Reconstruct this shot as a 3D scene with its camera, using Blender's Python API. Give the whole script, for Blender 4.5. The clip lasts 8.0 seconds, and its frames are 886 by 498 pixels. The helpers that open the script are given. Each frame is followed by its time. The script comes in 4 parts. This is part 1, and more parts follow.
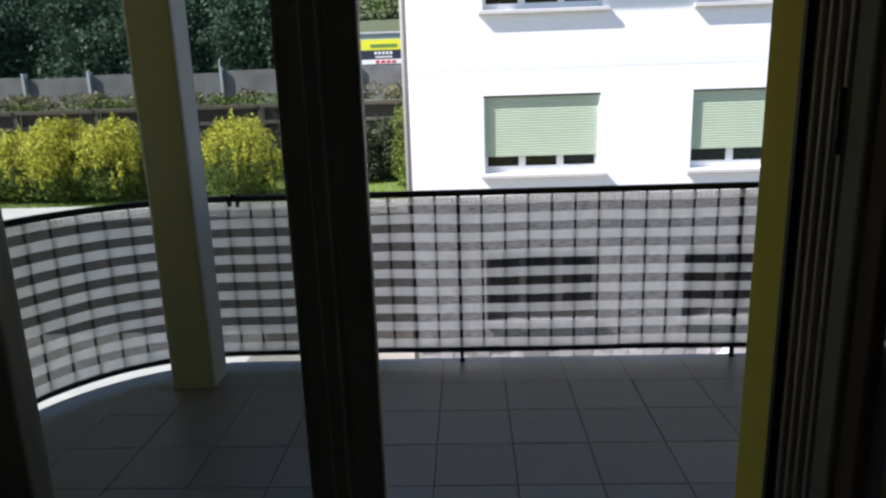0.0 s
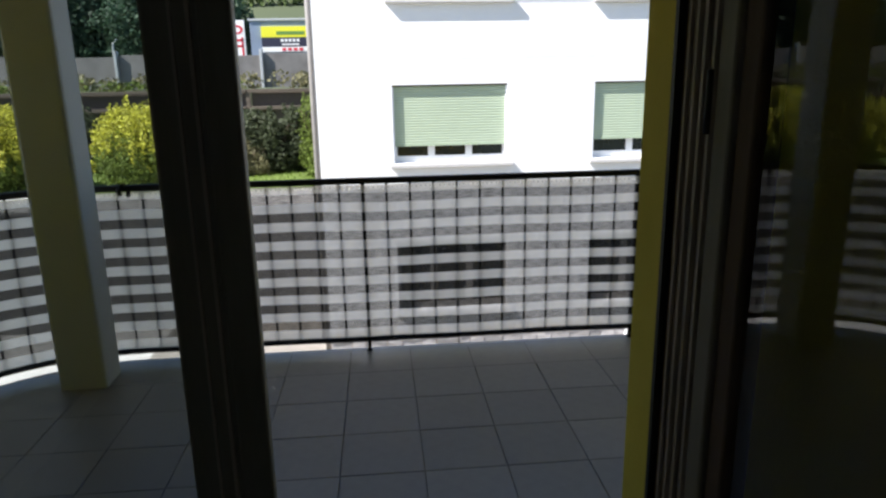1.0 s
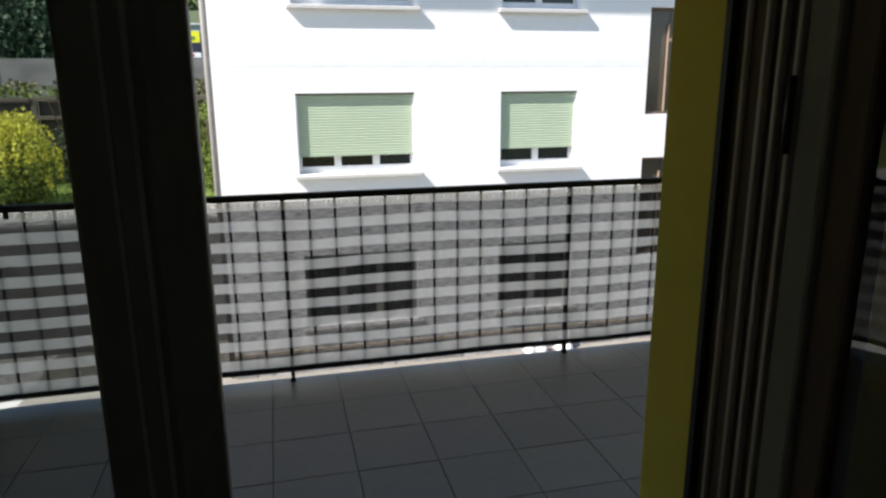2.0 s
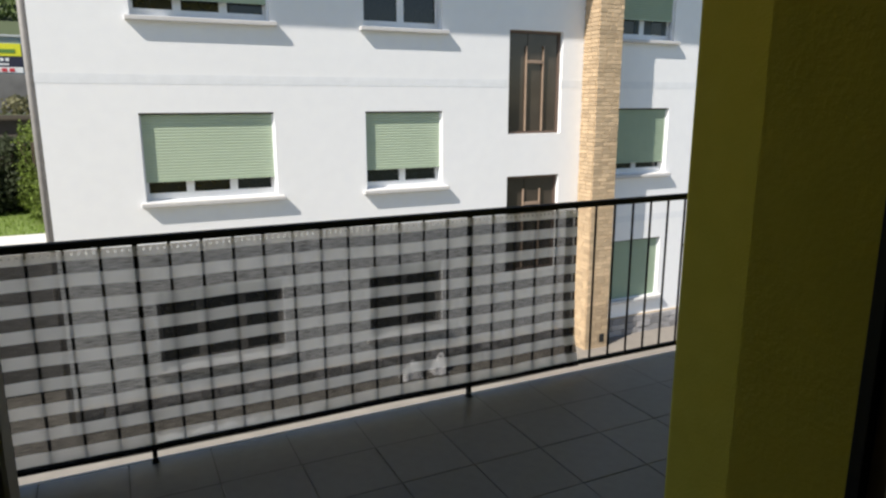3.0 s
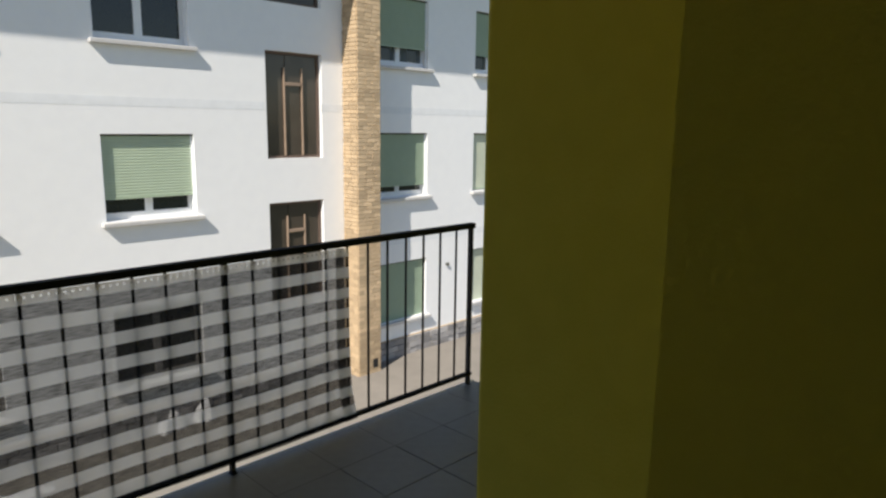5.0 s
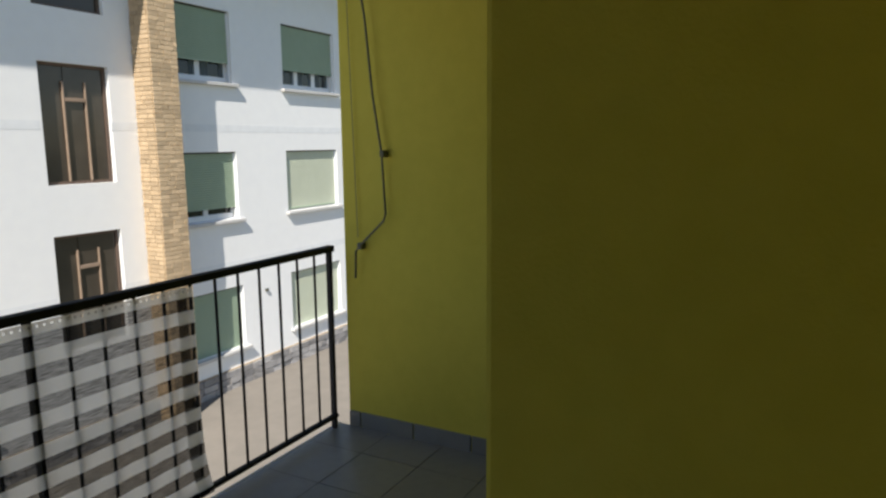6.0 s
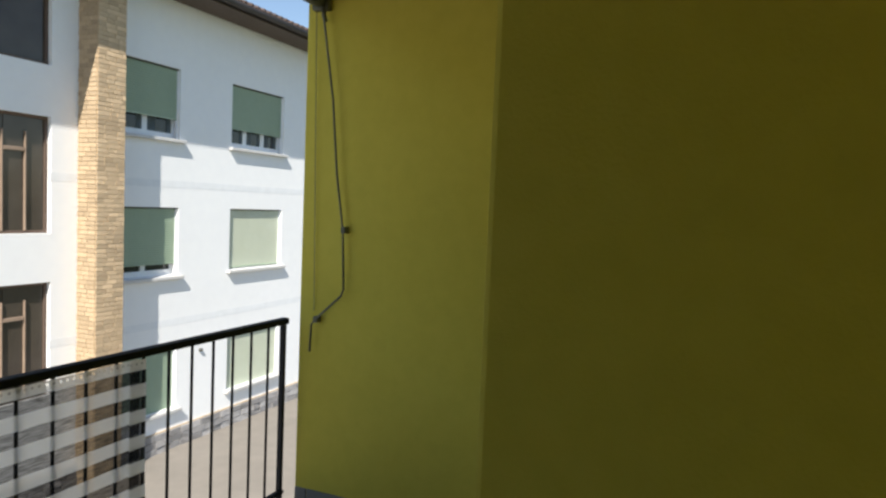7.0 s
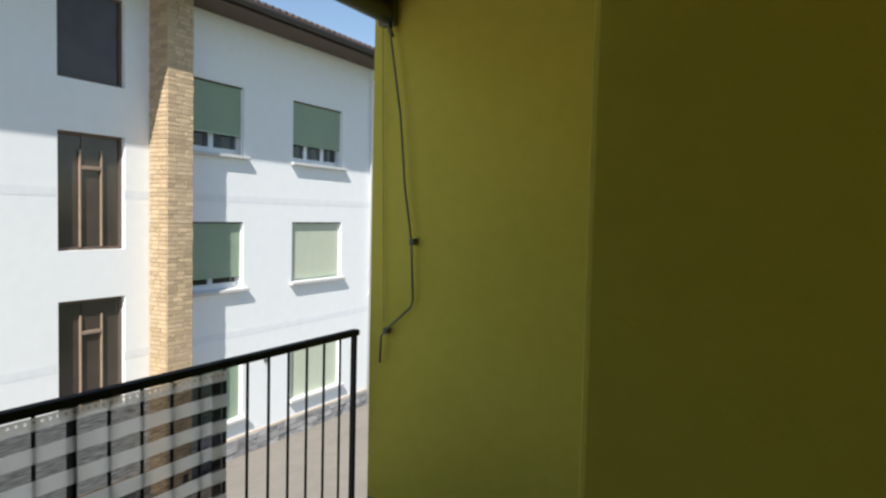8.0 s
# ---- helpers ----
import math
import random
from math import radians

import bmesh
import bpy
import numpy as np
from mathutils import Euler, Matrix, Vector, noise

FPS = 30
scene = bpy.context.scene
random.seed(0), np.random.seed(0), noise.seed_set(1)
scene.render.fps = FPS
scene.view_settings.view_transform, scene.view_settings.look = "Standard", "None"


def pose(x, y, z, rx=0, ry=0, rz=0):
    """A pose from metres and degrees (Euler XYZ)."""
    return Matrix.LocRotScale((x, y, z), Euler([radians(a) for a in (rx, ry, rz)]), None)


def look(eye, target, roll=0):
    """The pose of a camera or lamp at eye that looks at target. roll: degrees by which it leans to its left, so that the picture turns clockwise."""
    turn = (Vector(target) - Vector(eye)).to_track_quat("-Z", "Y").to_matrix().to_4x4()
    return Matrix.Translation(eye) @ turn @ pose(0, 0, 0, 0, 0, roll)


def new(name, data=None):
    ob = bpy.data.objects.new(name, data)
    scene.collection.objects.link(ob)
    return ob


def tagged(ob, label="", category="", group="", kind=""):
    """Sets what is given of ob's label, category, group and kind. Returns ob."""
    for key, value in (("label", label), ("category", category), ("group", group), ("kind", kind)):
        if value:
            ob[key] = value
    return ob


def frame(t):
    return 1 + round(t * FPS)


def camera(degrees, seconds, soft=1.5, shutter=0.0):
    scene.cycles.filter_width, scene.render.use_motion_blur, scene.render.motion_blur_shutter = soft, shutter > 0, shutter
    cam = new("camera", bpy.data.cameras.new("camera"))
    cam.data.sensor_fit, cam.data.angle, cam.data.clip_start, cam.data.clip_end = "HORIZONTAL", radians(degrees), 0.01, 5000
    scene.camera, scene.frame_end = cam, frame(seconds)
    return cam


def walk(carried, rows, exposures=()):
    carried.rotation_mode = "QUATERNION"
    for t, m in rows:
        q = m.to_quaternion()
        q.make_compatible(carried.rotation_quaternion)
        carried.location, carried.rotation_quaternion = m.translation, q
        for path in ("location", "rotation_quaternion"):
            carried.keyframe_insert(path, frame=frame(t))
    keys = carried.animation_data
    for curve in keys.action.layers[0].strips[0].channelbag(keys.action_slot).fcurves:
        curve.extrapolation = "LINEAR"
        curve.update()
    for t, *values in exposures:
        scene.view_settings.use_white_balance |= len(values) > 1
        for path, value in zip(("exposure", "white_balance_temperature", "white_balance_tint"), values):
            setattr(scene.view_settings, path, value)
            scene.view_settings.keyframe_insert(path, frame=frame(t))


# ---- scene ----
cam = camera(66.2, 8.0, soft=2.4)
PATH = [
    (0, (0.406, 0.035, 1.565), (0.325, 2.005, 1.090), -1.9),
    (0.5, (0.455, 0.055, 1.549), (0.561, 1.987, 1.045), -1.0),
    (1, (0.446, 0.047, 1.546), (0.62, 1.975, 1.045), -1.0),
    (1.5, (0.382, 0.192, 1.534), (0.642, 2.101, 0.999), -0.7),
    (1.7, (0.328, 0.22, 1.543), (0.693, 2.119, 1.032), -0.7),
    (2.8, (0.336, 0.683, 1.53), (1.024, 2.51, 1.095), 0.6),
    (3, (0.301, 0.761, 1.541), (1.15, 2.521, 1.114), 0.0),
    (3.2, (0.276, 0.845, 1.555), (1.297, 2.51, 1.119), -0.7),
    (3.5, (0.267, 0.937, 1.572), (1.536, 2.41, 1.107), -0.5),
    (4, (0.24, 0.965, 1.599), (1.677, 2.268, 1.113), -0.2),
    (4.2, (0.317, 1.011, 1.589), (1.744, 2.336, 1.131), 0.1),
    (5.3, (0.566, 1.149, 1.547), (1.973, 2.529, 1.218), 0.6),
    (5.5, (0.612, 1.28, 1.517), (2.05, 2.63, 1.192), -1.2),
    (6, (0.66, 1.552, 1.528), (2.399, 2.491, 1.219), -0.5),
    (6.3, (0.622, 1.599, 1.572), (2.443, 2.376, 1.294), 0.6),
    (6.5, (0.603, 1.611, 1.589), (2.443, 2.369, 1.388), 1.7),
    (6.7, (0.545, 1.58, 1.608), (2.379, 2.363, 1.466), 2.0),
    (7, (0.554, 1.602, 1.612), (2.388, 2.392, 1.49), 2.4),
    (7.5, (0.535, 1.628, 1.605), (2.344, 2.467, 1.455), 1.5),
    (8, (0.526, 1.66, 1.616), (2.289, 2.598, 1.517), 1.3),
]
walk(cam, [(t, look(eye, target, roll)) for t, eye, target, roll in PATH],
     exposures=((0, 1.07, 6200, 17), (0.5, 1.08, 6250, 16), (1.0, 1.2, 6350, 14), (1.5, 1.22, 6450, 13), (2.8, 0.58, 6650, 11), (4.2, 0.43, 6800, 11),
                (5.5, 0.44, 6800, 10), (6.0, 0.48, 6750, 10), (6.5, 0.68, 6700, 9), (7.0, 0.72, 6650, 9), (8.0, 0.61, 6500, 8)))

# world, sun and exposure
SUN_WAY = Vector((2.75, 1.0, -3.0)).normalized()
world = bpy.data.worlds.new("sky")
scene.world = world
world.use_nodes = True
wn = world.node_tree.nodes
sky = wn.new("ShaderNodeTexSky")
sky.sky_type = "NISHITA"
sky.sun_disc = False
sky.sun_elevation = math.asin(-SUN_WAY.z)
sky.sun_rotation = math.atan2(-SUN_WAY.x, -SUN_WAY.y)
sky.altitude = 300
sky.dust_density = 0.3
sky.ozone_density = 1.0
world.node_tree.links.new(sky.outputs[0], wn["Background"].inputs[0])
wn["Background"].inputs[1].default_value = 0.097
sun_data = bpy.data.lights.new("sun", "SUN")
sun_data.energy = 5.0
sun_data.angle = radians(0.5)
sun_data.color = (1.0, 0.95, 0.87)
sun = new("sun", sun_data)
sun.matrix_world = look((-20, -10, 30), Vector((-20, -10, 30)) + SUN_WAY)


# ---------- materials ----------
def material(name, base, other=None, rough=0.7, metal=0.0, scale=8.0, amount=0.5, bump=0.0, bump_scale=60.0,
             stain=0.0, stain_scale=1.2, per_piece=0.0, per_island=0.0, spec=0.5, stretch=(1, 1, 1)):
    """A node material: base and other colours mixed by fine noise, large stains, relief, and a tone that varies piece by piece."""
    m = bpy.data.materials.new(name)
    m.use_nodes = True
    nt = m.node_tree
    n, l = nt.nodes, nt.links
    bsdf = n["Principled BSDF"]
    bsdf.inputs["Roughness"].default_value = rough
    bsdf.inputs["Metallic"].default_value = metal
    bsdf.inputs["Specular IOR Level"].default_value = spec
    coord = n.new("ShaderNodeTexCoord")
    mapping = n.new("ShaderNodeMapping")
    mapping.inputs["Scale"].default_value = stretch
    l.new(coord.outputs["Object"], mapping.inputs[0])
    fine = n.new("ShaderNodeTexNoise")
    fine.inputs["Scale"].default_value = scale
    fine.inputs["Detail"].default_value = 6
    l.new(mapping.outputs[0], fine.inputs["Vector"])
    ramp = n.new("ShaderNodeMapRange")
    ramp.inputs[1].default_value, ramp.inputs[2].default_value = 0.35, 0.65
    ramp.inputs[3].default_value, ramp.inputs[4].default_value = 0.0, amount
    l.new(fine.outputs["Fac"], ramp.inputs[0])
    mix = n.new("ShaderNodeMix")
    mix.data_type = "RGBA"
    mix.inputs[6].default_value = (*base, 1)
    mix.inputs[7].default_value = (*(other or [c * 0.7 for c in base]), 1)
    l.new(ramp.outputs[0], mix.inputs[0])
    colour = mix.outputs[2]

    def toned(colour, value, low, high):
        rng = n.new("ShaderNodeMapRange")
        rng.inputs[3].default_value, rng.inputs[4].default_value = low, high
        l.new(value, rng.inputs[0])
        hsv = n.new("ShaderNodeHueSaturation")
        l.new(colour, hsv.inputs["Color"])
        l.new(rng.outputs[0], hsv.inputs["Value"])
        return hsv.outputs[0]

    if stain:
        big = n.new("ShaderNodeTexNoise")
        big.inputs["Scale"].default_value = stain_scale
        big.inputs["Detail"].default_value = 4
        l.new(coord.outputs["Object"], big.inputs["Vector"])
        colour = toned(colour, big.outputs["Fac"], 1 - stain, 1 + stain * 0.6)
    if per_piece:
        info = n.new("ShaderNodeObjectInfo")
        colour = toned(colour, info.outputs["Random"], 1 - per_piece, 1 + per_piece)
    if per_island:
        geo = n.new("ShaderNodeNewGeometry")
        colour = toned(colour, geo.outputs["Random Per Island"], 1 - per_island, 1 + per_island)
    l.new(colour, bsdf.inputs["Base Color"])
    if bump:
        relief = n.new("ShaderNodeTexNoise")
        relief.inputs["Scale"].default_value = bump_scale
        relief.inputs["Detail"].default_value = 5
        l.new(mapping.outputs[0], relief.inputs["Vector"])
        bn = n.new("ShaderNodeBump")
        bn.inputs["Strength"].default_value = bump
        bn.inputs["Distance"].default_value = 0.01
        l.new(relief.outputs["Fac"], bn.inputs["Height"])
        l.new(bn.outputs[0], bsdf.inputs["Normal"])
    return m


def leaf_material(name, base, spread=0.35):
    m = material(name, base, [c * 0.75 for c in base], rough=0.6, scale=3, per_island=spread, spec=0.25)
    n, l = m.node_tree.nodes, m.node_tree.links
    bsdf = n["Principled BSDF"]
    tr = n.new("ShaderNodeBsdfTranslucent")
    l.new(bsdf.inputs["Base Color"].links[0].from_socket, tr.inputs[0])
    mixer = n.new("ShaderNodeMixShader")
    mixer.inputs[0].default_value = 0.3
    l.new(bsdf.outputs[0], mixer.inputs[1])
    l.new(tr.outputs[0], mixer.inputs[2])
    l.new(mixer.outputs[0], n["Material Output"].inputs[0])
    return m


def glass_material(name, tint=(0.9, 0.93, 0.92), see=0.88):
    """Thin clear pane: lets light straight through and mirrors by Fresnel."""
    m = bpy.data.materials.new(name)
    m.use_nodes = True
    n, l = m.node_tree.nodes, m.node_tree.links
    clear = n.new("ShaderNodeBsdfTransparent")
    clear.inputs[0].default_value = (*[c * see for c in tint], 1)
    gloss = n.new("ShaderNodeBsdfGlossy")
    gloss.inputs["Roughness"].default_value = 0.01
    lw = n.new("ShaderNodeLayerWeight")
    lw.inputs[0].default_value = 0.5
    power = n.new("ShaderNodeMath")
    power.operation = "POWER"
    power.inputs[1].default_value = 5.0
    l.new(lw.outputs["Facing"], power.inputs[0])
    fres = n.new("ShaderNodeMapRange")
    fres.inputs[3].default_value, fres.inputs[4].default_value = 0.04, 0.7
    l.new(power.outputs[0], fres.inputs[0])
    mixer = n.new("ShaderNodeMixShader")
    l.new(fres.outputs[0], mixer.inputs[0])
    l.new(clear.outputs[0], mixer.inputs[1])
    l.new(gloss.outputs[0], mixer.inputs[2])
    l.new(mixer.outputs[0], n["Material Output"].inputs[0])
    return m


def screen_material():
    """Woven balcony screen: close white bands and open grey mesh bands in turn, partly see-through."""
    m = bpy.data.materials.new("screen_fabric")
    m.use_nodes = True
    n, l = m.node_tree.nodes, m.node_tree.links
    coord = n.new("ShaderNodeTexCoord")
    sep = n.new("ShaderNodeSeparateXYZ")
    l.new(coord.outputs["UV"], sep.inputs[0])

    def calc(op, a, b=None, c=None):
        node = n.new("ShaderNodeMath")
        node.operation = op
        for i, v in enumerate((a, b, c)):
            if v is None:
                continue
            if isinstance(v, (int, float)):
                node.inputs[i].default_value = v
            else:
                l.new(v, node.inputs[i])
        return node.outputs[0]

    wob = n.new("ShaderNodeTexNoise")
    wob.inputs["Scale"].default_value = 2.5
    l.new(coord.outputs["UV"], wob.inputs["Vector"])
    v = calc("ADD", sep.outputs[1], calc("MULTIPLY", calc("SUBTRACT", wob.outputs[0], 0.5), 0.012))
    saw = calc("FRACT", calc("DIVIDE", calc("ADD", v, 0.034), 0.104))
    tri = calc("ABSOLUTE", calc("SUBTRACT", saw, 0.25))
    grey = calc("LESS_THAN", tri, 0.25)
    thread = n.new("ShaderNodeTexNoise")
    thread.inputs["Scale"].default_value = 1.0
    thread.inputs["Detail"].default_value = 4
    stretch = n.new("ShaderNodeMapping")
    stretch.inputs["Scale"].default_value = (18, 260, 1)
    l.new(coord.outputs["UV"], stretch.inputs[0])
    l.new(stretch.outputs[0], thread.inputs["Vector"])
    thin = calc("MULTIPLY", calc("SUBTRACT", thread.outputs[0], 0.5), 0.5)
    # row of small eyelets along the top hem
    du = calc("SUBTRACT", calc("FRACT", calc("DIVIDE", sep.outputs[0], 0.026)), 0.5)
    dv = calc("DIVIDE", calc("SUBTRACT", sep.outputs[1], 10.654), 0.026)
    hole = calc("LESS_THAN", calc("ADD", calc("MULTIPLY", du, du), calc("MULTIPLY", dv, dv)), 0.045)
    see = calc("MAXIMUM", calc("MULTIPLY", hole, 0.5), calc("ADD", calc("MULTIPLY_ADD", grey, SEE_GREY - SEE_WHITE, SEE_WHITE), calc("MULTIPLY", thin, calc("MULTIPLY_ADD", grey, 0.8, 0.2))))
    col = n.new("ShaderNodeMix")
    col.data_type = "RGBA"
    col.inputs[6].default_value = (0.80, 0.785, 0.75, 1)
    col.inputs[7].default_value = (0.03, 0.03, 0.028, 1)
    l.new(grey, col.inputs[0])
    dif = n.new("ShaderNodeBsdfDiffuse")
    tra = n.new("ShaderNodeBsdfTranslucent")
    l.new(col.outputs[2], dif.inputs[0])
    l.new(col.outputs[2], tra.inputs[0])
    both = n.new("ShaderNodeMixShader")
    both.inputs[0].default_value = 0.7
    l.new(dif.outputs[0], both.inputs[1])
    l.new(tra.outputs[0], both.inputs[2])
    clear = n.new("ShaderNodeBsdfTransparent")
    out = n.new("ShaderNodeMixShader")
    l.new(see, out.inputs[0])
    l.new(both.outputs[0], out.inputs[1])
    l.new(clear.outputs[0], out.inputs[2])
    l.new(out.outputs[0], n["Material Output"].inputs[0])
    return m


SEE_WHITE, SEE_GREY = 0.09, 0.145
M_YELLOW = material("yellow_plaster", (0.785, 0.672, 0.118), (0.725, 0.617, 0.098), rough=0.9, scale=14, bump=0.14, bump_scale=140, stain=0.06, spec=0.2)
M_COLUMN = material("column_plaster", (0.60, 0.63, 0.64), (0.55, 0.575, 0.585), rough=0.9, scale=14, bump=0.2, bump_scale=120, stain=0.06, spec=0.2)
M_ROOM = material("room_plaster", (0.82, 0.80, 0.75), rough=0.9, amount=0.1, spec=0.2)
M_CEIL = material("ceiling_boards", (0.16, 0.10, 0.045), rough=0.9, amount=0.15, bump=0.2, spec=0.2)
M_TILE = material("grey_floor_tile", (0.29, 0.285, 0.28), (0.245, 0.24, 0.235), rough=0.34, scale=20, per_piece=0.06, bump=0.05, stain=0.08)
M_GROUT = material("grey_grout", (0.20, 0.198, 0.19), rough=0.95)
M_KERB = material("pale_stone_edge", (0.76, 0.71, 0.63), (0.68, 0.63, 0.55), rough=0.85, scale=12, bump=0.3, stain=0.12)
M_RAIL = material("dark_painted_steel", (0.018, 0.018, 0.021), (0.025, 0.025, 0.028), rough=0.6, scale=20, spec=0.2)
M_WOOD = material("dark_brown_frame", (0.25, 0.25, 0.20), (0.185, 0.185, 0.145), rough=0.5, scale=10, stretch=(6, 6, 0.6), bump=0.05)
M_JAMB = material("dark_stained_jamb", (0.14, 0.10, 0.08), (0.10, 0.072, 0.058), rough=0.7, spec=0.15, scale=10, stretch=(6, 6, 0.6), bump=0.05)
M_STRIP = material("pale_metal_strip", (0.46, 0.40, 0.34), rough=0.45)
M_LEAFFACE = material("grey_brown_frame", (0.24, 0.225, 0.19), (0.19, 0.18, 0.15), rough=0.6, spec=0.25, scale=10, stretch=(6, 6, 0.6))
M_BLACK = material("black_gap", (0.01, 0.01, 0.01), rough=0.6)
M_GLASS = glass_material("clear_glass")
M_SCREEN = screen_material()
M_WHITE = material("white_render", (0.86, 0.87, 0.88), (0.82, 0.83, 0.85), rough=0.92, scale=5, bump=0.12, bump_scale=70, stain=0.035, stain_scale=0.5, spec=0.15)
M_BAND = material("pale_grey_render_band", (0.80, 0.82, 0.845), rough=0.92, scale=5, bump=0.1, amount=0.2, spec=0.15)
M_SILL = material("stone_sill", (0.60, 0.59, 0.585), (0.50, 0.49, 0.485), rough=0.7, scale=10, stain=0.08)
M_PVC = material("white_window_frame", (0.82, 0.83, 0.84), rough=0.4, amount=0.1)
M_SHUTTER = material("pale_green_shutter", (0.44, 0.53, 0.40), (0.41, 0.50, 0.37), rough=0.55, scale=6, stain=0.06)
M_SHUTTER_DEEP = material("deep_green_shutter", (0.29, 0.375, 0.275), (0.26, 0.345, 0.25), rough=0.55, scale=6, stain=0.06)
# Palest green, for the lowered shutters of the right-hand column.
M_SHUTTER_PALE = material("palest_green_shutter", (0.56, 0.60, 0.48), (0.52, 0.56, 0.44), rough=0.55, scale=6, stain=0.06)
M_DARKGLASS = material("dark_window_pane", (0.015, 0.018, 0.02), rough=0.06, amount=0.2, spec=0.6)
M_BROWNGLASS = material("brown_stair_pane", (0.075, 0.062, 0.05), (0.05, 0.04, 0.032), rough=0.12, amount=0.8, scale=1.6, spec=0.5)
M_BROWNBAR = material("pale_brown_glazing_bar", (0.32, 0.235, 0.175), rough=0.5)
M_BRICK = material("yellow_ochre_brick", (0.53, 0.40, 0.26), (0.42, 0.30, 0.18), rough=0.9, scale=18, per_piece=0.17, per_island=0.17, bump=0.4, bump_scale=60)
M_MORTAR = material("sandy_mortar", (0.49, 0.37, 0.24), rough=0.95, scale=15)
M_STONE = material("grey_split_stone", (0.34, 0.33, 0.33), (0.24, 0.235, 0.24), rough=0.9, scale=9, per_piece=0.25, bump=0.6, bump_scale=25)
M_ROOF = material("dark_brown_eaves", (0.06, 0.045, 0.038), (0.04, 0.032, 0.03), rough=0.7, scale=8)
M_SOFFIT = material("brown_soffit", (0.11, 0.08, 0.06), rough=0.8)
M_TILES_ROOF = material("brown_roof_tile", (0.085, 0.058, 0.048), (0.06, 0.045, 0.04), rough=0.85, scale=6, per_island=0.25)
M_GROUND = material("pale_concrete_yard", (0.235, 0.212, 0.185), (0.19, 0.172, 0.15), rough=0.95, scale=3, stain=0.14, stain_scale=0.6, bump=0.3, bump_scale=40)
M_GRASS = material("lawn_soil", (0.12, 0.175, 0.032), (0.085, 0.13, 0.025), rough=0.95, scale=4, stain=0.2, stain_scale=0.5)
M_BLADES = leaf_material("grass_blades", (0.15, 0.225, 0.035))
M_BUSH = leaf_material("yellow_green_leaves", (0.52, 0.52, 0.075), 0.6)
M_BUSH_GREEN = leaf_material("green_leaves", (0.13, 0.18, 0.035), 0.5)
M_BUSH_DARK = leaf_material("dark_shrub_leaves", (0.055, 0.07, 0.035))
M_DRY = leaf_material("dry_stalks", (0.20, 0.19, 0.10))
M_TREE = leaf_material("forest_leaves", (0.05, 0.095, 0.055), 0.45)
M_VINE = leaf_material("vine_leaves", (0.13, 0.18, 0.06))
M_BARK = material("bark", (0.09, 0.065, 0.045), rough=0.95, scale=20, bump=0.5)
M_HILL = material("hill_soil", (0.07, 0.09, 0.045), (0.05, 0.07, 0.035), rough=0.95, scale=0.2)
M_TIMBER = material("weathered_dark_timber", (0.11, 0.088, 0.07), (0.055, 0.045, 0.038), rough=0.9, scale=3, stretch=(0.3, 3, 3), bump=0.4)
M_BARRIER = material("grey_barrier_panel", (0.21, 0.205, 0.20), (0.12, 0.115, 0.11), rough=0.85, scale=1.1, amount=0.8, stain=0.25, stain_scale=0.5)
M_POST = material("pale_metal_post", (0.5, 0.52, 0.53), rough=0.5, metal=0.3)
M_PAVE = material("pale_paving", (0.52, 0.51, 0.49), (0.43, 0.42, 0.40), rough=0.9, scale=3, stain=0.1)
M_PIPE = material("weathered_pipe_and_dim_frame", (0.22, 0.21, 0.20), (0.17, 0.16, 0.15), rough=0.6)
M_SHED = material("blue_grey_cladding", (0.20, 0.26, 0.36), rough=0.6, scale=1, amount=0.2)
M_SIGN_Y = material("yellow_sign_face", (0.75, 0.72, 0.03), rough=0.5, amount=0.1)
M_SIGN_K = material("navy_sign_face", (0.02, 0.02, 0.045), rough=0.5, amount=0.1)
M_SIGN_W = material("white_sign_face", (0.8, 0.8, 0.8), rough=0.5, amount=0.1)
M_SIGN_R = material("red_sign_paint", (0.6, 0.03, 0.05), rough=0.5, amount=0.1)
M_SIGN_G = material("green_sign_paint", (0.12, 0.25, 0.05), rough=0.5, amount=0.1)
M_AWNING = material("dark_grey_green_awning", (0.10, 0.11, 0.085), (0.08, 0.09, 0.07), rough=0.6, scale=10)
M_METAL = material("dull_grey_metal", (0.16, 0.16, 0.13), (0.11, 0.11, 0.09), rough=0.45, metal=0.6)
M_CORD = material("grey_cord", (0.42, 0.38, 0.2), rough=0.9)
M_SKIRT = material("grey_skirting_tile", (0.27, 0.272, 0.28), (0.235, 0.237, 0.245), rough=0.5, scale=15, per_piece=0.06)
M_CURTAIN = material("grey_net_curtain", (0.10, 0.12, 0.125), rough=0.9, scale=12, stretch=(8, 1, 0.4))


# ---------- mesh helpers ----------
def part(name, bm, mat, parent=None, label="", smooth=False):
    """Links a bmesh as one mesh object, under a thing or a part."""
    me = bpy.data.meshes.new(name)
    bm.normal_update()
    bm.to_mesh(me)
    bm.free()
    if smooth:
        for p in me.polygons:
            p.use_smooth = True
    me.materials.append(mat)
    ob = new(name, me)
    if parent is not None:
        ob.parent = parent
    if label:
        ob["label"] = label
    return ob


def add_box(bm, x0, x1, y0, y1, z0, z1, bevel=0.0):
    ret = bmesh.ops.create_cube(bm, size=1.0, matrix=Matrix.Translation(((x0 + x1) / 2, (y0 + y1) / 2, (z0 + z1) / 2)) @ Matrix.Diagonal((x1 - x0, y1 - y0, z1 - z0, 1)))
    if bevel:
        edges = {e for v in ret["verts"] for e in v.link_edges}
        bmesh.ops.bevel(bm, geom=list(edges), offset=bevel, segments=2, affect="EDGES", profile=0.5)
    return bm


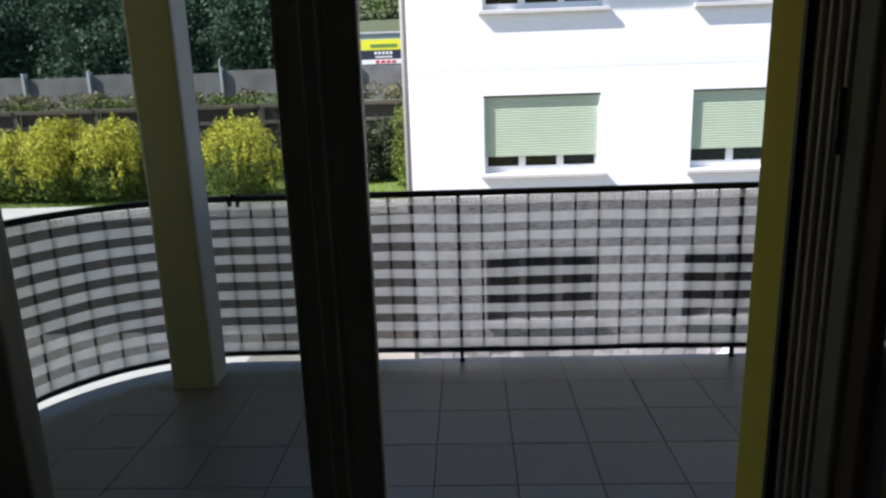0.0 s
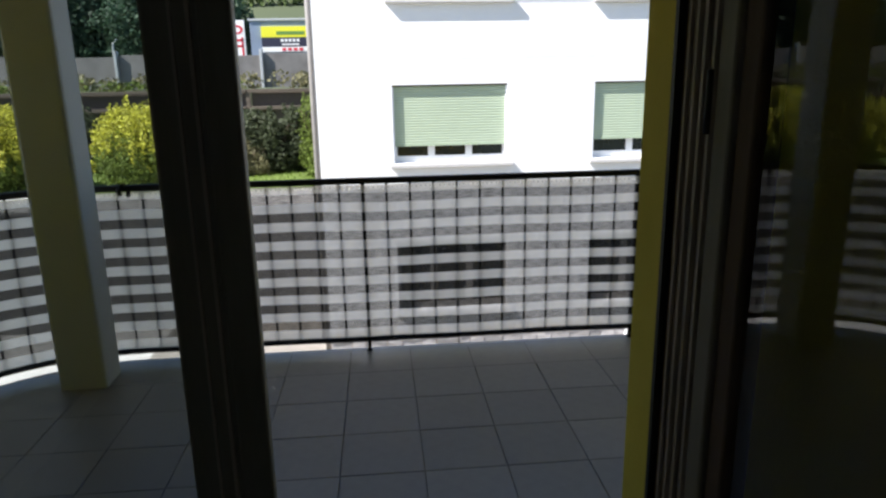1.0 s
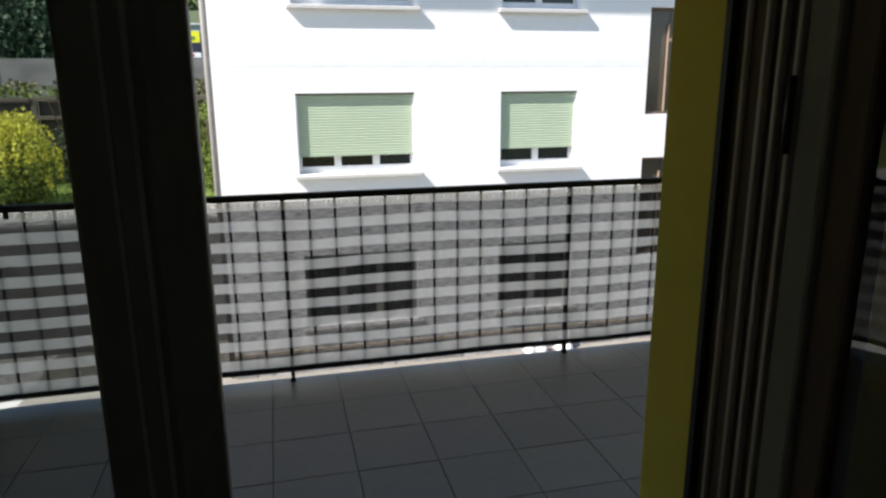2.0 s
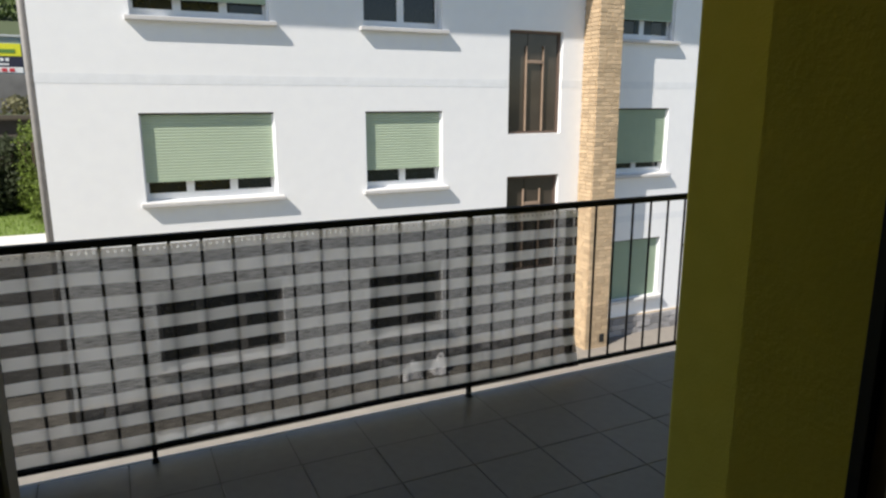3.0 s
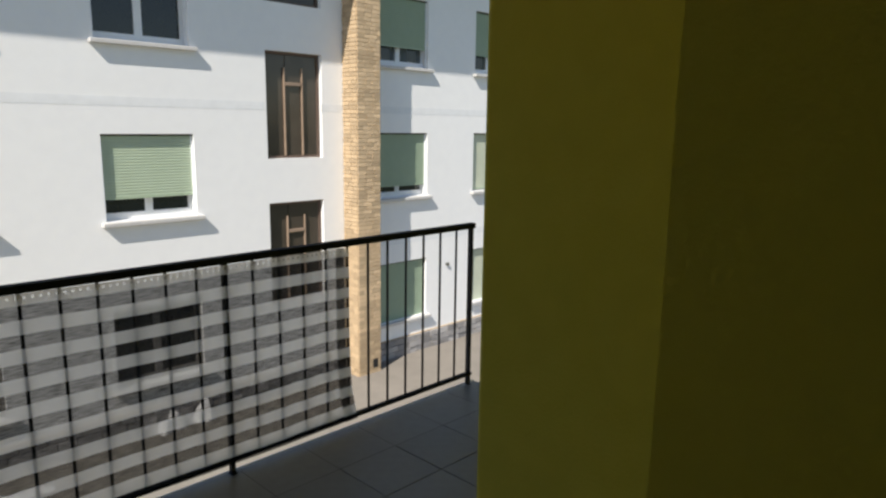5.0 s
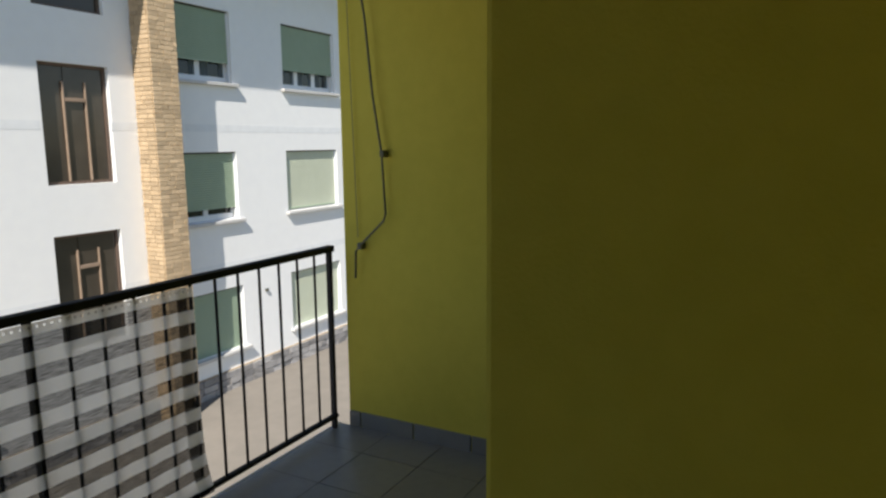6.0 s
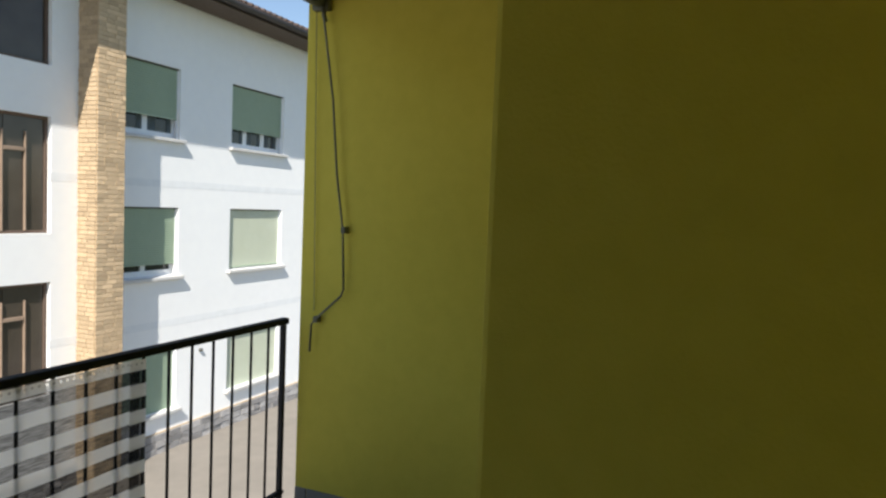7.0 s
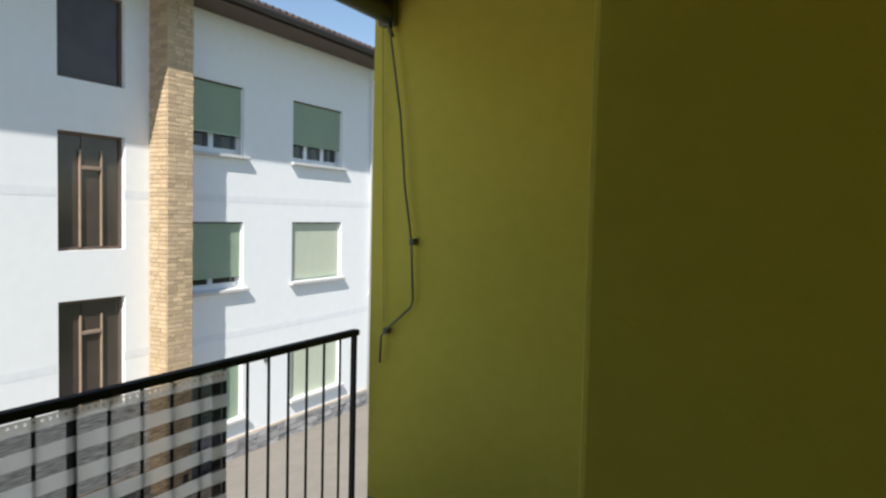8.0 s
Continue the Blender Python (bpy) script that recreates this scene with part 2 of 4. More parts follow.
def box(x0, x1, y0, y1, z0, z1, bevel=0.0):
    return add_box(bmesh.new(), x0, x1, y0, y1, z0, z1, bevel)


def empty(name, x=0, y=0, z=0):
    ob = new(name)
    ob.empty_display_size = 0.2
    ob.matrix_world = Matrix.Translation((x, y, z))
    return ob


def tube(points, radius, sides=8, square=False, closed_caps=True):
    """A tube along a line of points."""
    bm = bmesh.new()
    pts = [Vector(p) for p in points]
    rings = []
    for i, p in enumerate(pts):
        way = (pts[min(i + 1, len(pts) - 1)] - pts[max(i - 1, 0)]).normalized()
        ref = Vector((0, 0, 1)) if abs(way.z) < 0.9 else Vector((1, 0, 0))
        a = way.cross(ref).normalized()
        b = a.cross(way).normalized()
        ring = []
        for k in range(sides):
            t = 2 * math.pi * (k + (0.5 if square else 0)) / sides
            ring.append(bm.verts.new(p + radius * (math.cos(t) * a + math.sin(t) * b)))
        rings.append(ring)
    for r0, r1 in zip(rings, rings[1:]):
        for k in range(sides):
            bm.faces.new((r0[k], r0[(k + 1) % sides], r1[(k + 1) % sides], r1[k]))
    if closed_caps:
        bm.faces.new(rings[0][::-1])
        bm.faces.new(rings[-1])
    bmesh.ops.recalc_face_normals(bm, faces=bm.faces)
    return bm


def wall_with_holes(bm, x0, x1, z0, z1, y_front, y_back, holes):
    """A wall in the xz plane with rectangular holes (x0, x1, z0, z1) that go through it."""
    xs = sorted({x0, x1, *[v for h in holes for v in h[:2]]})
    zs = sorted({z0, z1, *[v for h in holes for v in h[2:]]})

    def solid(i, k):
        if not (0 <= i < len(xs) - 1 and 0 <= k < len(zs) - 1):
            return False
        cx, cz = (xs[i] + xs[i + 1]) / 2, (zs[k] + zs[k + 1]) / 2
        return not any(h[0] < cx < h[1] and h[2] < cz < h[3] for h in holes)

    def quad(*p):
        bm.faces.new([bm.verts.new(q) for q in p])

    for i in range(len(xs) - 1):
        for k in range(len(zs) - 1):
            if not solid(i, k):
                continue
            a, b, c, d = xs[i], xs[i + 1], zs[k], zs[k + 1]
            quad((a, y_front, c), (b, y_front, c), (b, y_front, d), (a, y_front, d))
            quad((a, y_back, c), (a, y_back, d), (b, y_back, d), (b, y_back, c))
            if not solid(i - 1, k):
                quad((a, y_front, c), (a, y_front, d), (a, y_back, d), (a, y_back, c))
            if not solid(i + 1, k):
                quad((b, y_front, c), (b, y_back, c), (b, y_back, d), (b, y_front, d))
            if not solid(i, k - 1):
                quad((a, y_front, c), (a, y_back, c), (b, y_back, c), (b, y_front, c))
            if not solid(i, k + 1):
                quad((a, y_front, d), (b, y_front, d), (b, y_back, d), (a, y_back, d))
    bmesh.ops.remove_doubles(bm, verts=bm.verts, dist=1e-5)
    return bm


def wpart(name, bm, mat, parent, label="", smooth=False):
    """A part given in world coordinates under a thing that stands at its own base."""
    bmesh.ops.translate(bm, verts=bm.verts, vec=-parent.location)
    return part(name, bm, mat, parent, label, smooth)


def structure(ob, label, category):
    return tagged(ob, label, category, kind="structure")


def leaves(name, mat, blobs, per_area, size, seed, parent=None, flat=0.35, shell=0.55):
    """Many small leaf faces spread through the outer part of uneven blobs (x, y, z, rx, ry, rz)."""
    rng = np.random.default_rng(seed)
    verts = []
    for x, y, z, rx, ry, rz in blobs:
        n = int(per_area * (rx * ry + ry * rz + rx * rz))
        d = rng.normal(size=(n, 3))
        d /= np.linalg.norm(d, axis=1)[:, None]
        lump = 1 + 0.16 * np.sin(d[:, 0] * 7 + x) * np.sin(d[:, 1] * 6 + y * 2) + 0.14 * np.sin(d[:, 2] * 8 + x * 3)
        r = (shell + (1 - shell) * rng.random(n) ** 0.6) * lump
        p = np.array([x, y, z]) + d * r[:, None] * np.array([rx, ry, rz])
        a = rng.normal(size=(n, 3))
        a /= np.linalg.norm(a, axis=1)[:, None]
        b = np.cross(a, d + 0.6 * rng.normal(size=(n, 3)))
        b /= np.linalg.norm(b, axis=1)[:, None] + 1e-9
        s = size * (0.6 + 0.8 * rng.random(n))[:, None]
        verts.append(np.stack([p - a * s, p + b * s * flat * 2, p + a * s, p - b * s * flat * 2], 1).reshape(-1, 3))
    v = np.concatenate(verts)
    me = bpy.data.meshes.new(name)
    f = np.arange(len(v)).reshape(-1, 4)
    me.from_pydata(v.tolist(), [], f.tolist())
    me.materials.append(mat)
    ob = new(name, me)
    if parent is not None:
        ob.parent = parent
    return ob


# ---------- the room behind the door ----------
DOOR_L, DOOR_R, DOOR_TOP = -0.57, 0.932, 2.32
Y_FACE = 1.28            # outer face of the door wall
Y_FRAME = 1.13           # outer face of the door frame
Y_IN = 0.99               # room face of the door wall
X_JOG, Y_JOG = 1.505, 1.945  # where the house steps out beside the door
X_END, Y_END = 3.54, 3.70  # end wall of the balcony
RAIL_Y = 3.735
H_CEIL = 2.78

bm = bmesh.new()
wall_with_holes(bm, -2.9, X_JOG, 0.0, H_CEIL, Y_FACE, Y_IN, [(DOOR_L, DOOR_R, -0.5, DOOR_TOP)])
structure(part("wall_north", bm, M_YELLOW), "yellow plastered house wall round the balcony door", "wall")
structure(part("wall_east", box(X_JOG, X_END, -0.2, Y_JOG, -0.2, H_CEIL, 0.012), M_YELLOW), "yellow plastered house wall stepping out beside the door", "wall")
structure(part("wall_end", box(X_END, X_END + 0.22, -0.2, Y_END, -0.3, H_CEIL + 0.9, 0.008), M_YELLOW), "yellow plastered end wall of the balcony", "wall")
# Out-of-view wing, added to hold the sun off the balcony.
structure(part("wall_west_wing", box(-7.5, -2.75, -3.2, 0.99, -3.55, 5.4), M_YELLOW), "unseen yellow plastered wing added to keep sun off the balcony", "wall")
# Unseen wall, added to cut the side light on the stepped wall.
structure(part("wall_west", box(-2.74, -1.865, 1.285, 3.03, -0.2, H_CEIL - 0.003, 0.01), M_YELLOW), "unseen yellow plastered wall added to cut side light", "wall")
structure(part("wall_below", box(-2.75, X_END + 0.2, 1.0, 1.2, -3.55, -0.22), M_YELLOW), "yellow plastered house wall under the balcony", "wall")
structure(part("wall_above", box(-2.75, X_END + 0.2, -3.2, 1.9, H_CEIL + 0.22, 5.4), M_YELLOW), "yellow plastered house wall above the balcony", "wall")
# Unseen room, walls set close behind the door to bounce light on its frame.
structure(part("room_wall_west", box(-1.1, -1.0, -1.3, Y_IN, 0, 2.7), M_ROOM), "unseen plain pale room wall", "wall")
structure(part("room_wall_east", box(X_JOG + 0.02, X_JOG + 0.12, -1.3, -0.2, 0, 2.7), M_ROOM), "unseen plain pale room wall", "wall")
structure(part("room_wall_south", box(-1.1, X_JOG + 0.12, -1.4, -1.3, 0, 2.7), M_ROOM), "unseen plain pale room wall", "wall")
structure(part("room_ceiling", box(-1.1, X_JOG + 0.12, -1.4, Y_IN, 2.7, 2.78), M_ROOM), "plain white room ceiling", "ceiling")
structure(part("room_floor", box(-1.1, X_JOG + 0.12, -1.4, Y_FACE, -0.2, 0.0), M_TILE), "grey tiled room floor", "floor")
# Runs on past the balcony to x=-4.4, an unseen stretch added to block sun.
structure(part("balcony_ceiling", box(-4.4, X_END + 0.22, 1.0, 3.77, H_CEIL, H_CEIL + 0.2), M_CEIL), "brown boarded underside of the balcony above", "ceiling")

structure(part("ceiling_beam", box(-4.4, X_END - 0.003, 3.665, 3.773, H_CEIL - 0.09, H_CEIL - 0.002, 0.01), M_CEIL), "brown edge beam of the balcony above", "beam")


# balcony door: fixed frame, a closed leaf and a leaf opened into the room
frame_thing = empty("door_frame", 0.28, 1.1, 0)
structure(frame_thing, "dark brown frame of a double balcony door", "door frame")
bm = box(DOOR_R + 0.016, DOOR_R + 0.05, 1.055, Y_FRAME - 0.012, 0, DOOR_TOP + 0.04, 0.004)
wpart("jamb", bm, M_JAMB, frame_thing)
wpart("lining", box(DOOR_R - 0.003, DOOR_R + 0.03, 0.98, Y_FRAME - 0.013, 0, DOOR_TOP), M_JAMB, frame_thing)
wpart("edge_strip", box(DOOR_R - 0.009, DOOR_R - 0.001, 1.090, 1.098, 0, DOOR_TOP, 0.002), M_STRIP, frame_thing, "pale metal edge strip")
wpart("seal", box(DOOR_R - 0.016, DOOR_R + 0.05, Y_FRAME - 0.012, Y_FRAME, 0, DOOR_TOP), M_BLACK, frame_thing, "black rubber seal")
bm = box(DOOR_L - 0.05, DOOR_L + 0.116, 1.04, Y_FRAME - 0.012, 0, DOOR_TOP + 0.04, 0.004)
wpart("jamb", bm, M_WOOD, frame_thing)
wpart("seal", box(DOOR_L - 0.05, DOOR_L + 0.004, Y_FRAME - 0.012, Y_FRAME, 0, DOOR_TOP), M_BLACK, frame_thing, "black rubber seal")
wpart("head", box(DOOR_L - 0.05, DOOR_R + 0.05, 1.04, Y_FRAME, DOOR_TOP - 0.03, DOOR_TOP + 0.04), M_WOOD, frame_thing)
wpart("threshold", box(DOOR_L, DOOR_R, 1.03, Y_FACE + 0.01, 0.0, 0.022, 0.006), M_STRIP, frame_thing, "worn pale metal threshold")

leaf_l = empty("balcony_door_leaf", 0.0, 1.07, 0)
tagged(leaf_l, "closed dark brown glazed balcony door leaf", "door")
y0, y1 = 1.045, 1.105
bm = box(0.128, 0.244, y0, y1, 0.025, 2.28, 0.006)
wpart("stile", bm, M_WOOD, leaf_l)
wpart("astragal", box(0.206, 0.254, y0 - 0.008, y0 + 0.02, 0.03, 2.27, 0.004), M_WOOD, leaf_l)
wpart("edge_strip", box(0.192, 0.198, y0 - 0.006, y0 + 0.01, 0.03, 2.27, 0.001), M_STRIP, leaf_l, "thin pale strip")
wpart("edge_strip", box(0.168, 0.173, y0 - 0.004, y0 + 0.01, 0.03, 2.27, 0.001), M_STRIP, leaf_l, "thin pale strip")
wpart("stile", box(DOOR_L + 0.118, DOOR_L + 0.215, y0, y1, 0.025, 2.28, 0.006), M_WOOD, leaf_l)
wpart("rail", box(DOOR_L + 0.215, 0.135, y0, y1, 2.17, 2.28, 0.006), M_WOOD, leaf_l)
wpart("rail", box(DOOR_L + 0.215, 0.135, y0, y1, 0.025, 0.16, 0.006), M_WOOD, leaf_l)
pane = wpart("pane", box(DOOR_L + 0.21, 0.14, 1.070, 1.076, 0.155, 2.175), M_GLASS, leaf_l, "clear glass pane")
pane.visible_shadow = False
for zc in (0.62, 1.86):
    wpart("bolt_plate", box(0.204, 0.246, y0 - 0.016, y0 + 0.004, zc - 0.06, zc + 0.06, 0.006), M_BLACK, leaf_l, "black bolt plate")

leaf_r = empty("balcony_door_leaf", 0.96, 1.03, 0)
tagged(leaf_r, "dark brown glazed balcony door leaf opened into the room", "door")
xl = 0.915
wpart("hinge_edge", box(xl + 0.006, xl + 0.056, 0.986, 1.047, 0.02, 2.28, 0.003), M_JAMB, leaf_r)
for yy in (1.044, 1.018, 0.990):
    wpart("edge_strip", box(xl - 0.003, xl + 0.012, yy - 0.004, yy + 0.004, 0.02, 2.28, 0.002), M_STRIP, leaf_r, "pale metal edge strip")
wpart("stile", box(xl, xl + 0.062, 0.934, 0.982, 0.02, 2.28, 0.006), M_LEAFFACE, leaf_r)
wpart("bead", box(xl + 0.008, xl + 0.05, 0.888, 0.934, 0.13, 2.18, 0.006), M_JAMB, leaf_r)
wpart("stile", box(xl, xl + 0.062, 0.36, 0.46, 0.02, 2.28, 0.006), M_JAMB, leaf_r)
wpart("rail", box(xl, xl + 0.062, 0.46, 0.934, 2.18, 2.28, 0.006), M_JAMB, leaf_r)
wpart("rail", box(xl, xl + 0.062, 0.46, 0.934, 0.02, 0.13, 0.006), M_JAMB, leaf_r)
pane = wpart("pane", box(xl + 0.018, xl + 0.024, 0.455, 0.893, 0.125, 2.185), M_GLASS, leaf_r, "clear glass pane mirroring the balcony")
pane.visible_shadow = False
for zc in (0.3, 1.5, 2.05):
    wpart("hinge", tube([(xl - 0.002, 0.992, zc - 0.045), (xl - 0.002, 0.992, zc + 0.045)], 0.006, 10), M_BLACK, leaf_r, "dark hinge barrel", True)

leaf_r.rotation_euler = (0, 0, radians(1.05))

# ---------- balcony ----------
ARC_C, ARC_R = (-0.90, RAIL_Y - 1.0), 1.0
ARC_FROM = 0.29           # the curve starts at the corner of the added far wall
ARC_ANGLES = np.linspace(ARC_FROM, math.pi / 2, 22)


def on_arc(a, r=ARC_R):
    return ARC_C[0] - r * math.cos(a), ARC_C[1] + r * math.sin(a)


def rail_spot(x):
    """Where the railing runs, x metres along it: the straight, and left of the curve's start round the curve. The place and the turn."""
    if x >= ARC_C[0]:
        return x, RAIL_Y, 0.0
    turn = (ARC_C[0] - x) / ARC_R
    return (*on_arc(math.pi / 2 - turn), turn)


slab = bmesh.new()
outline = [(-2.75, 1.0)] + [(ARC_C[0] - (ARC_R + 0.035) * math.cos(a), ARC_C[1] + (ARC_R + 0.035) * math.sin(a)) for a in np.linspace(0, math.pi / 2, 12)]
outline[0] = (ARC_C[0] - ARC_R - 0.035, 1.0)
outline += [(X_END, RAIL_Y + 0.035), (X_END, 1.0)]
bot = [slab.verts.new((x, y, -0.2)) for x, y in outline]
top = [slab.verts.new((x, y, -0.012)) for x, y in outline]
slab.faces.new(bot)
slab.faces.new(top[::-1])
for i in range(len(outline)):
    j = (i + 1) % len(outline)
    slab.faces.new((bot[i], top[i], top[j], bot[j]))
bmesh.ops.recalc_face_normals(slab, faces=slab.faces)
floor = part("floor", slab, M_GROUT)
structure(floor, "balcony floor of grey ceramic tiles with dark joints", "floor")

# pale stone edge of the floor under the railing
kerb_in, kerb_out, kerb_h = -0.024, 0.04, 0.001
kb = bmesh.new()
path2 = [((ARC_C[0] - math.cos(a) * ARC_R, ARC_C[1] + math.sin(a) * ARC_R), (-math.cos(a), math.sin(a))) for a in np.linspace(0, math.pi / 2, 16)]
path2 = [((ARC_C[0] - ARC_R, 1.9), (-1.0, 0.0))] + path2 + [((X_END, RAIL_Y), (0.0, 1.0))]
rings = []
for (x, y), (nx, ny) in path2:
    prof = [(-kerb_in, -0.02), (-kerb_in, kerb_h - 0.004), (-kerb_in + 0.006, kerb_h), (kerb_out, kerb_h), (kerb_out, -0.02)]
    rings.append([kb.verts.new((x + nx * o, y + ny * o, z)) for o, z in prof])
for r0, r1 in zip(rings, rings[1:]):
    for k in range(len(r0) - 1):
        kb.faces.new((r0[k], r1[k], r1[k + 1], r0[k + 1]))
kb.faces.new(rings[-1])
bmesh.ops.recalc_face_normals(kb, faces=kb.faces)
structure(part("balcony_edge", kb, M_KERB), "pale stone edge strip under the railing", "kerb")

# skirting tiles on the end wall
y = Y_JOG + 0.01
skirt = structure(empty("baseboard", X_END, 2.8, 0), "grey tile skirting along the end wall", "baseboard")
while y < Y_END - 0.03:
    ye = min(y + 0.33, Y_END - 0.004)
    wpart("skirting_tile", box(X_END - 0.011, X_END + 0.002, y, ye - 0.004, 0.0, 0.085, 0.002), M_SKIRT, skirt)
    y += 0.334

# square column with softened corners
col = part("column", box(-1.238, -1.000, 3.415, 3.625, -0.01, H_CEIL, 0.018), M_COLUMN)
structure(col, "square plastered column carrying the balcony above", "column")

# railing
rail_thing = empty("balcony_railing", 1.0, RAIL_Y, 0)
tagged(rail_thing, "dark painted steel balcony railing with thin upright bars", "railing")
curve = [(*on_arc(a), 0) for a in ARC_ANGLES] + [(X_END - 0.069, RAIL_Y, 0)]


def swept(points, w, z0, z1, bevel=0.004):
    bm = bmesh.new()
    pts = [Vector(p) for p in points]
    rings = []
    for i, p in enumerate(pts):
        way = (pts[min(i + 1, len(pts) - 1)] - pts[max(i - 1, 0)]).normalized()
        side = Vector((-way.y, way.x, 0)) * w / 2
        b = bevel
        prof = [(-1, z0 + b), (-1 + 2 * b / w, z0), (1 - 2 * b / w, z0), (1, z0 + b), (1, z1 - b), (1 - 2 * b / w, z1), (-1 + 2 * b / w, z1), (-1, z1 - b)]
        rings.append([bm.verts.new(p + side * s + Vector((0, 0, z))) for s, z in prof])
    for r0, r1 in zip(rings, rings[1:]):
        for k in range(8):
            bm.faces.new((r0[k], r0[(k + 1) % 8], r1[(k + 1) % 8], r1[k]))
    bm.faces.new(rings[0][::-1])
    bm.faces.new(rings[-1])
    bmesh.ops.recalc_face_normals(bm, faces=bm.faces)
    return bm


part("handrail", swept(curve, 0.042, 0.972, 1.004), M_RAIL, rail_thing)
part("bottom_rail", swept(curve, 0.03, 0.062, 0.084), M_RAIL, rail_thing)
POSTS = (-1.2, 0.345, 1.89, X_END - 0.08)
spots = [x for a, b in zip(POSTS, POSTS[1:]) for x in [a + (b - a) * k / 12 for k in range(1, 12)]]
spots += [POSTS[0] - 0.1287 * k for k in range(1, 8)]
bar_mesh = None
for px in POSTS:
    x, y, turn = rail_spot(px)
    p = part("post", box(-0.010, 0.010, -0.008, 0.022, 0.0, 0.974, 0.003), M_RAIL, rail_thing)
    p.matrix_basis = pose(x - 1.0, y - RAIL_Y, 0, 0, 0, math.degrees(turn))
    if px < 3:
        part("foot_plate", box(-0.015, 0.015, -0.016, 0.024, 0.001, 0.005, 0.001), M_RAIL, p)
        part("bolt", tube([(0, -0.013, 0.026), (0, -0.006, 0.026)], 0.006, 6), M_METAL, p, "small grey bolt head")
for sx in spots:
    x, y, turn = rail_spot(sx)
    if bar_mesh is None:
        ob = part("bar", tube([(0, 0, 0.08), (0, 0, 0.975)], 0.0065, 8), M_RAIL, rail_thing, smooth=True)
        bar_mesh = ob.data
    else:
        ob = new("bar", bar_mesh)
        ob.parent = rail_thing
    ob.location = (x - 1.0, y - RAIL_Y, 0)
for o in rail_thing.children:
    if o.name.split(".")[0] in ("handrail", "bottom_rail"):
        o.location = (-1.0, -RAIL_Y, 0)

# striped privacy screen tied inside the bars
SCREEN_END = 2.525
sc = bmesh.new()
uvl = sc.loops.layers.uv.new("UVMap")
inset = 0.0105
plan = [(*on_arc(a, ARC_R - inset), math.cos(a), -math.sin(a)) for a in np.linspace(ARC_FROM + 0.01, math.pi / 2, 34)]
plan += [(x, RAIL_Y - inset, 0.0, -1.0) for x in np.arange(ARC_C[0] + 0.04, SCREEN_END + 0.001, 0.0321)]
dist, acc = [], 0.0
for i, p in enumerate(plan):
    if i:
        acc += math.dist(p[:2], plan[i - 1][:2])
    dist.append(acc)
zs = np.linspace(0.064, 0.968, 25)
grid = []
for (x, y, nx, ny), s in zip(plan, dist):
    column = []
    for z in zs:
        wave = 0.004 * abs(math.sin(s * 24.4)) * abs(math.sin(z * 5)) + 0.005 * max(0.0, noise.noise(Vector((s * 3, z * 3, 0.5))))
        wave += 0.012 * max(0.0, 1 - (z - 0.064) / 0.07)
        sag = 0.007 * math.sin(s * 2 * math.pi / 1.54) * (1 - z) + 0.009 * noise.noise(Vector((s * 1.7, 3.0, z)))
        flare = 0.0
        if x > SCREEN_END - 0.2 and ny == -1.0:
            flare = (x - SCREEN_END + 0.2) / 0.2 * (0.018 * (1 - z) + 0.05 * max(0.0, 1 - z / 0.26) ** 1.3)
        column.append((sc.verts.new((x + nx * wave + flare, y + ny * wave, z + sag * 0.6)), s, z))
    grid.append(column)
for c0, c1 in zip(grid, grid[1:]):
    for k in range(len(zs) - 1):
        q = (c0[k], c1[k], c1[k + 1], c0[k + 1])
        f = sc.faces.new([e[0] for e in q])
        for loop, e in zip(f.loops, q):
            loop[uvl].uv = (e[1], e[2] - 1.0 + 10.7)
screen = part("privacy_screen", sc, M_SCREEN, smooth=True)
tagged(screen, "white and grey striped woven screen tied along the railing", "privacy screen")
for x in [v for v in spots if -0.85 < v < SCREEN_END - 0.1][::2]:
    part("tie", tube([(x - 0.009, RAIL_Y - 0.012, 0.953), (x - 0.004, RAIL_Y - 0.017, 0.955), (x + 0.004, RAIL_Y - 0.017, 0.955), (x + 0.009, RAIL_Y, 0.956), (x, RAIL_Y + 0.01, 0.955)], 0.002, 5), M_SIGN_W, screen, "white plastic tie")
fold = bmesh.new()
fuv = fold.loops.layers.uv.new("UVMap")
cols = []
for x in (SCREEN_END - 0.075, SCREEN_END - 0.03, SCREEN_END + 0.004):
    column = []
    for z in zs:
        shift = 0.018 * (1 - z) + 0.05 * max(0.0, 1 - z / 0.26) ** 1.3
        column.append((fold.verts.new((x + shift, RAIL_Y - inset - 0.014 - 0.004 * math.sin(z * 9), z)), x, z))
    cols.append(column)
for c0, c1 in zip(cols, cols[1:]):
    for k in range(len(c0) - 1):
        q = (c0[k], c1[k], c1[k + 1], c0[k + 1])
        fc = fold.faces.new([e[0] for e in q])
        for loop, e in zip(fc.loops, q):
            loop[fuv].uv = (e[1], e[2] + 9.7)
part("folded_end", fold, M_SCREEN, screen, "turned-back end of the striped fabric")
part("cord_knot", tube([(-0.915, RAIL_Y - 0.03, 0.955), (-0.92, RAIL_Y - 0.04, 0.985), (-0.90, RAIL_Y - 0.03, 1.01), (-0.88, RAIL_Y, 0.99), (-0.875, RAIL_Y - 0.03, 0.95)], 0.012, 7), M_RAIL, screen, "black knotted cord", True)

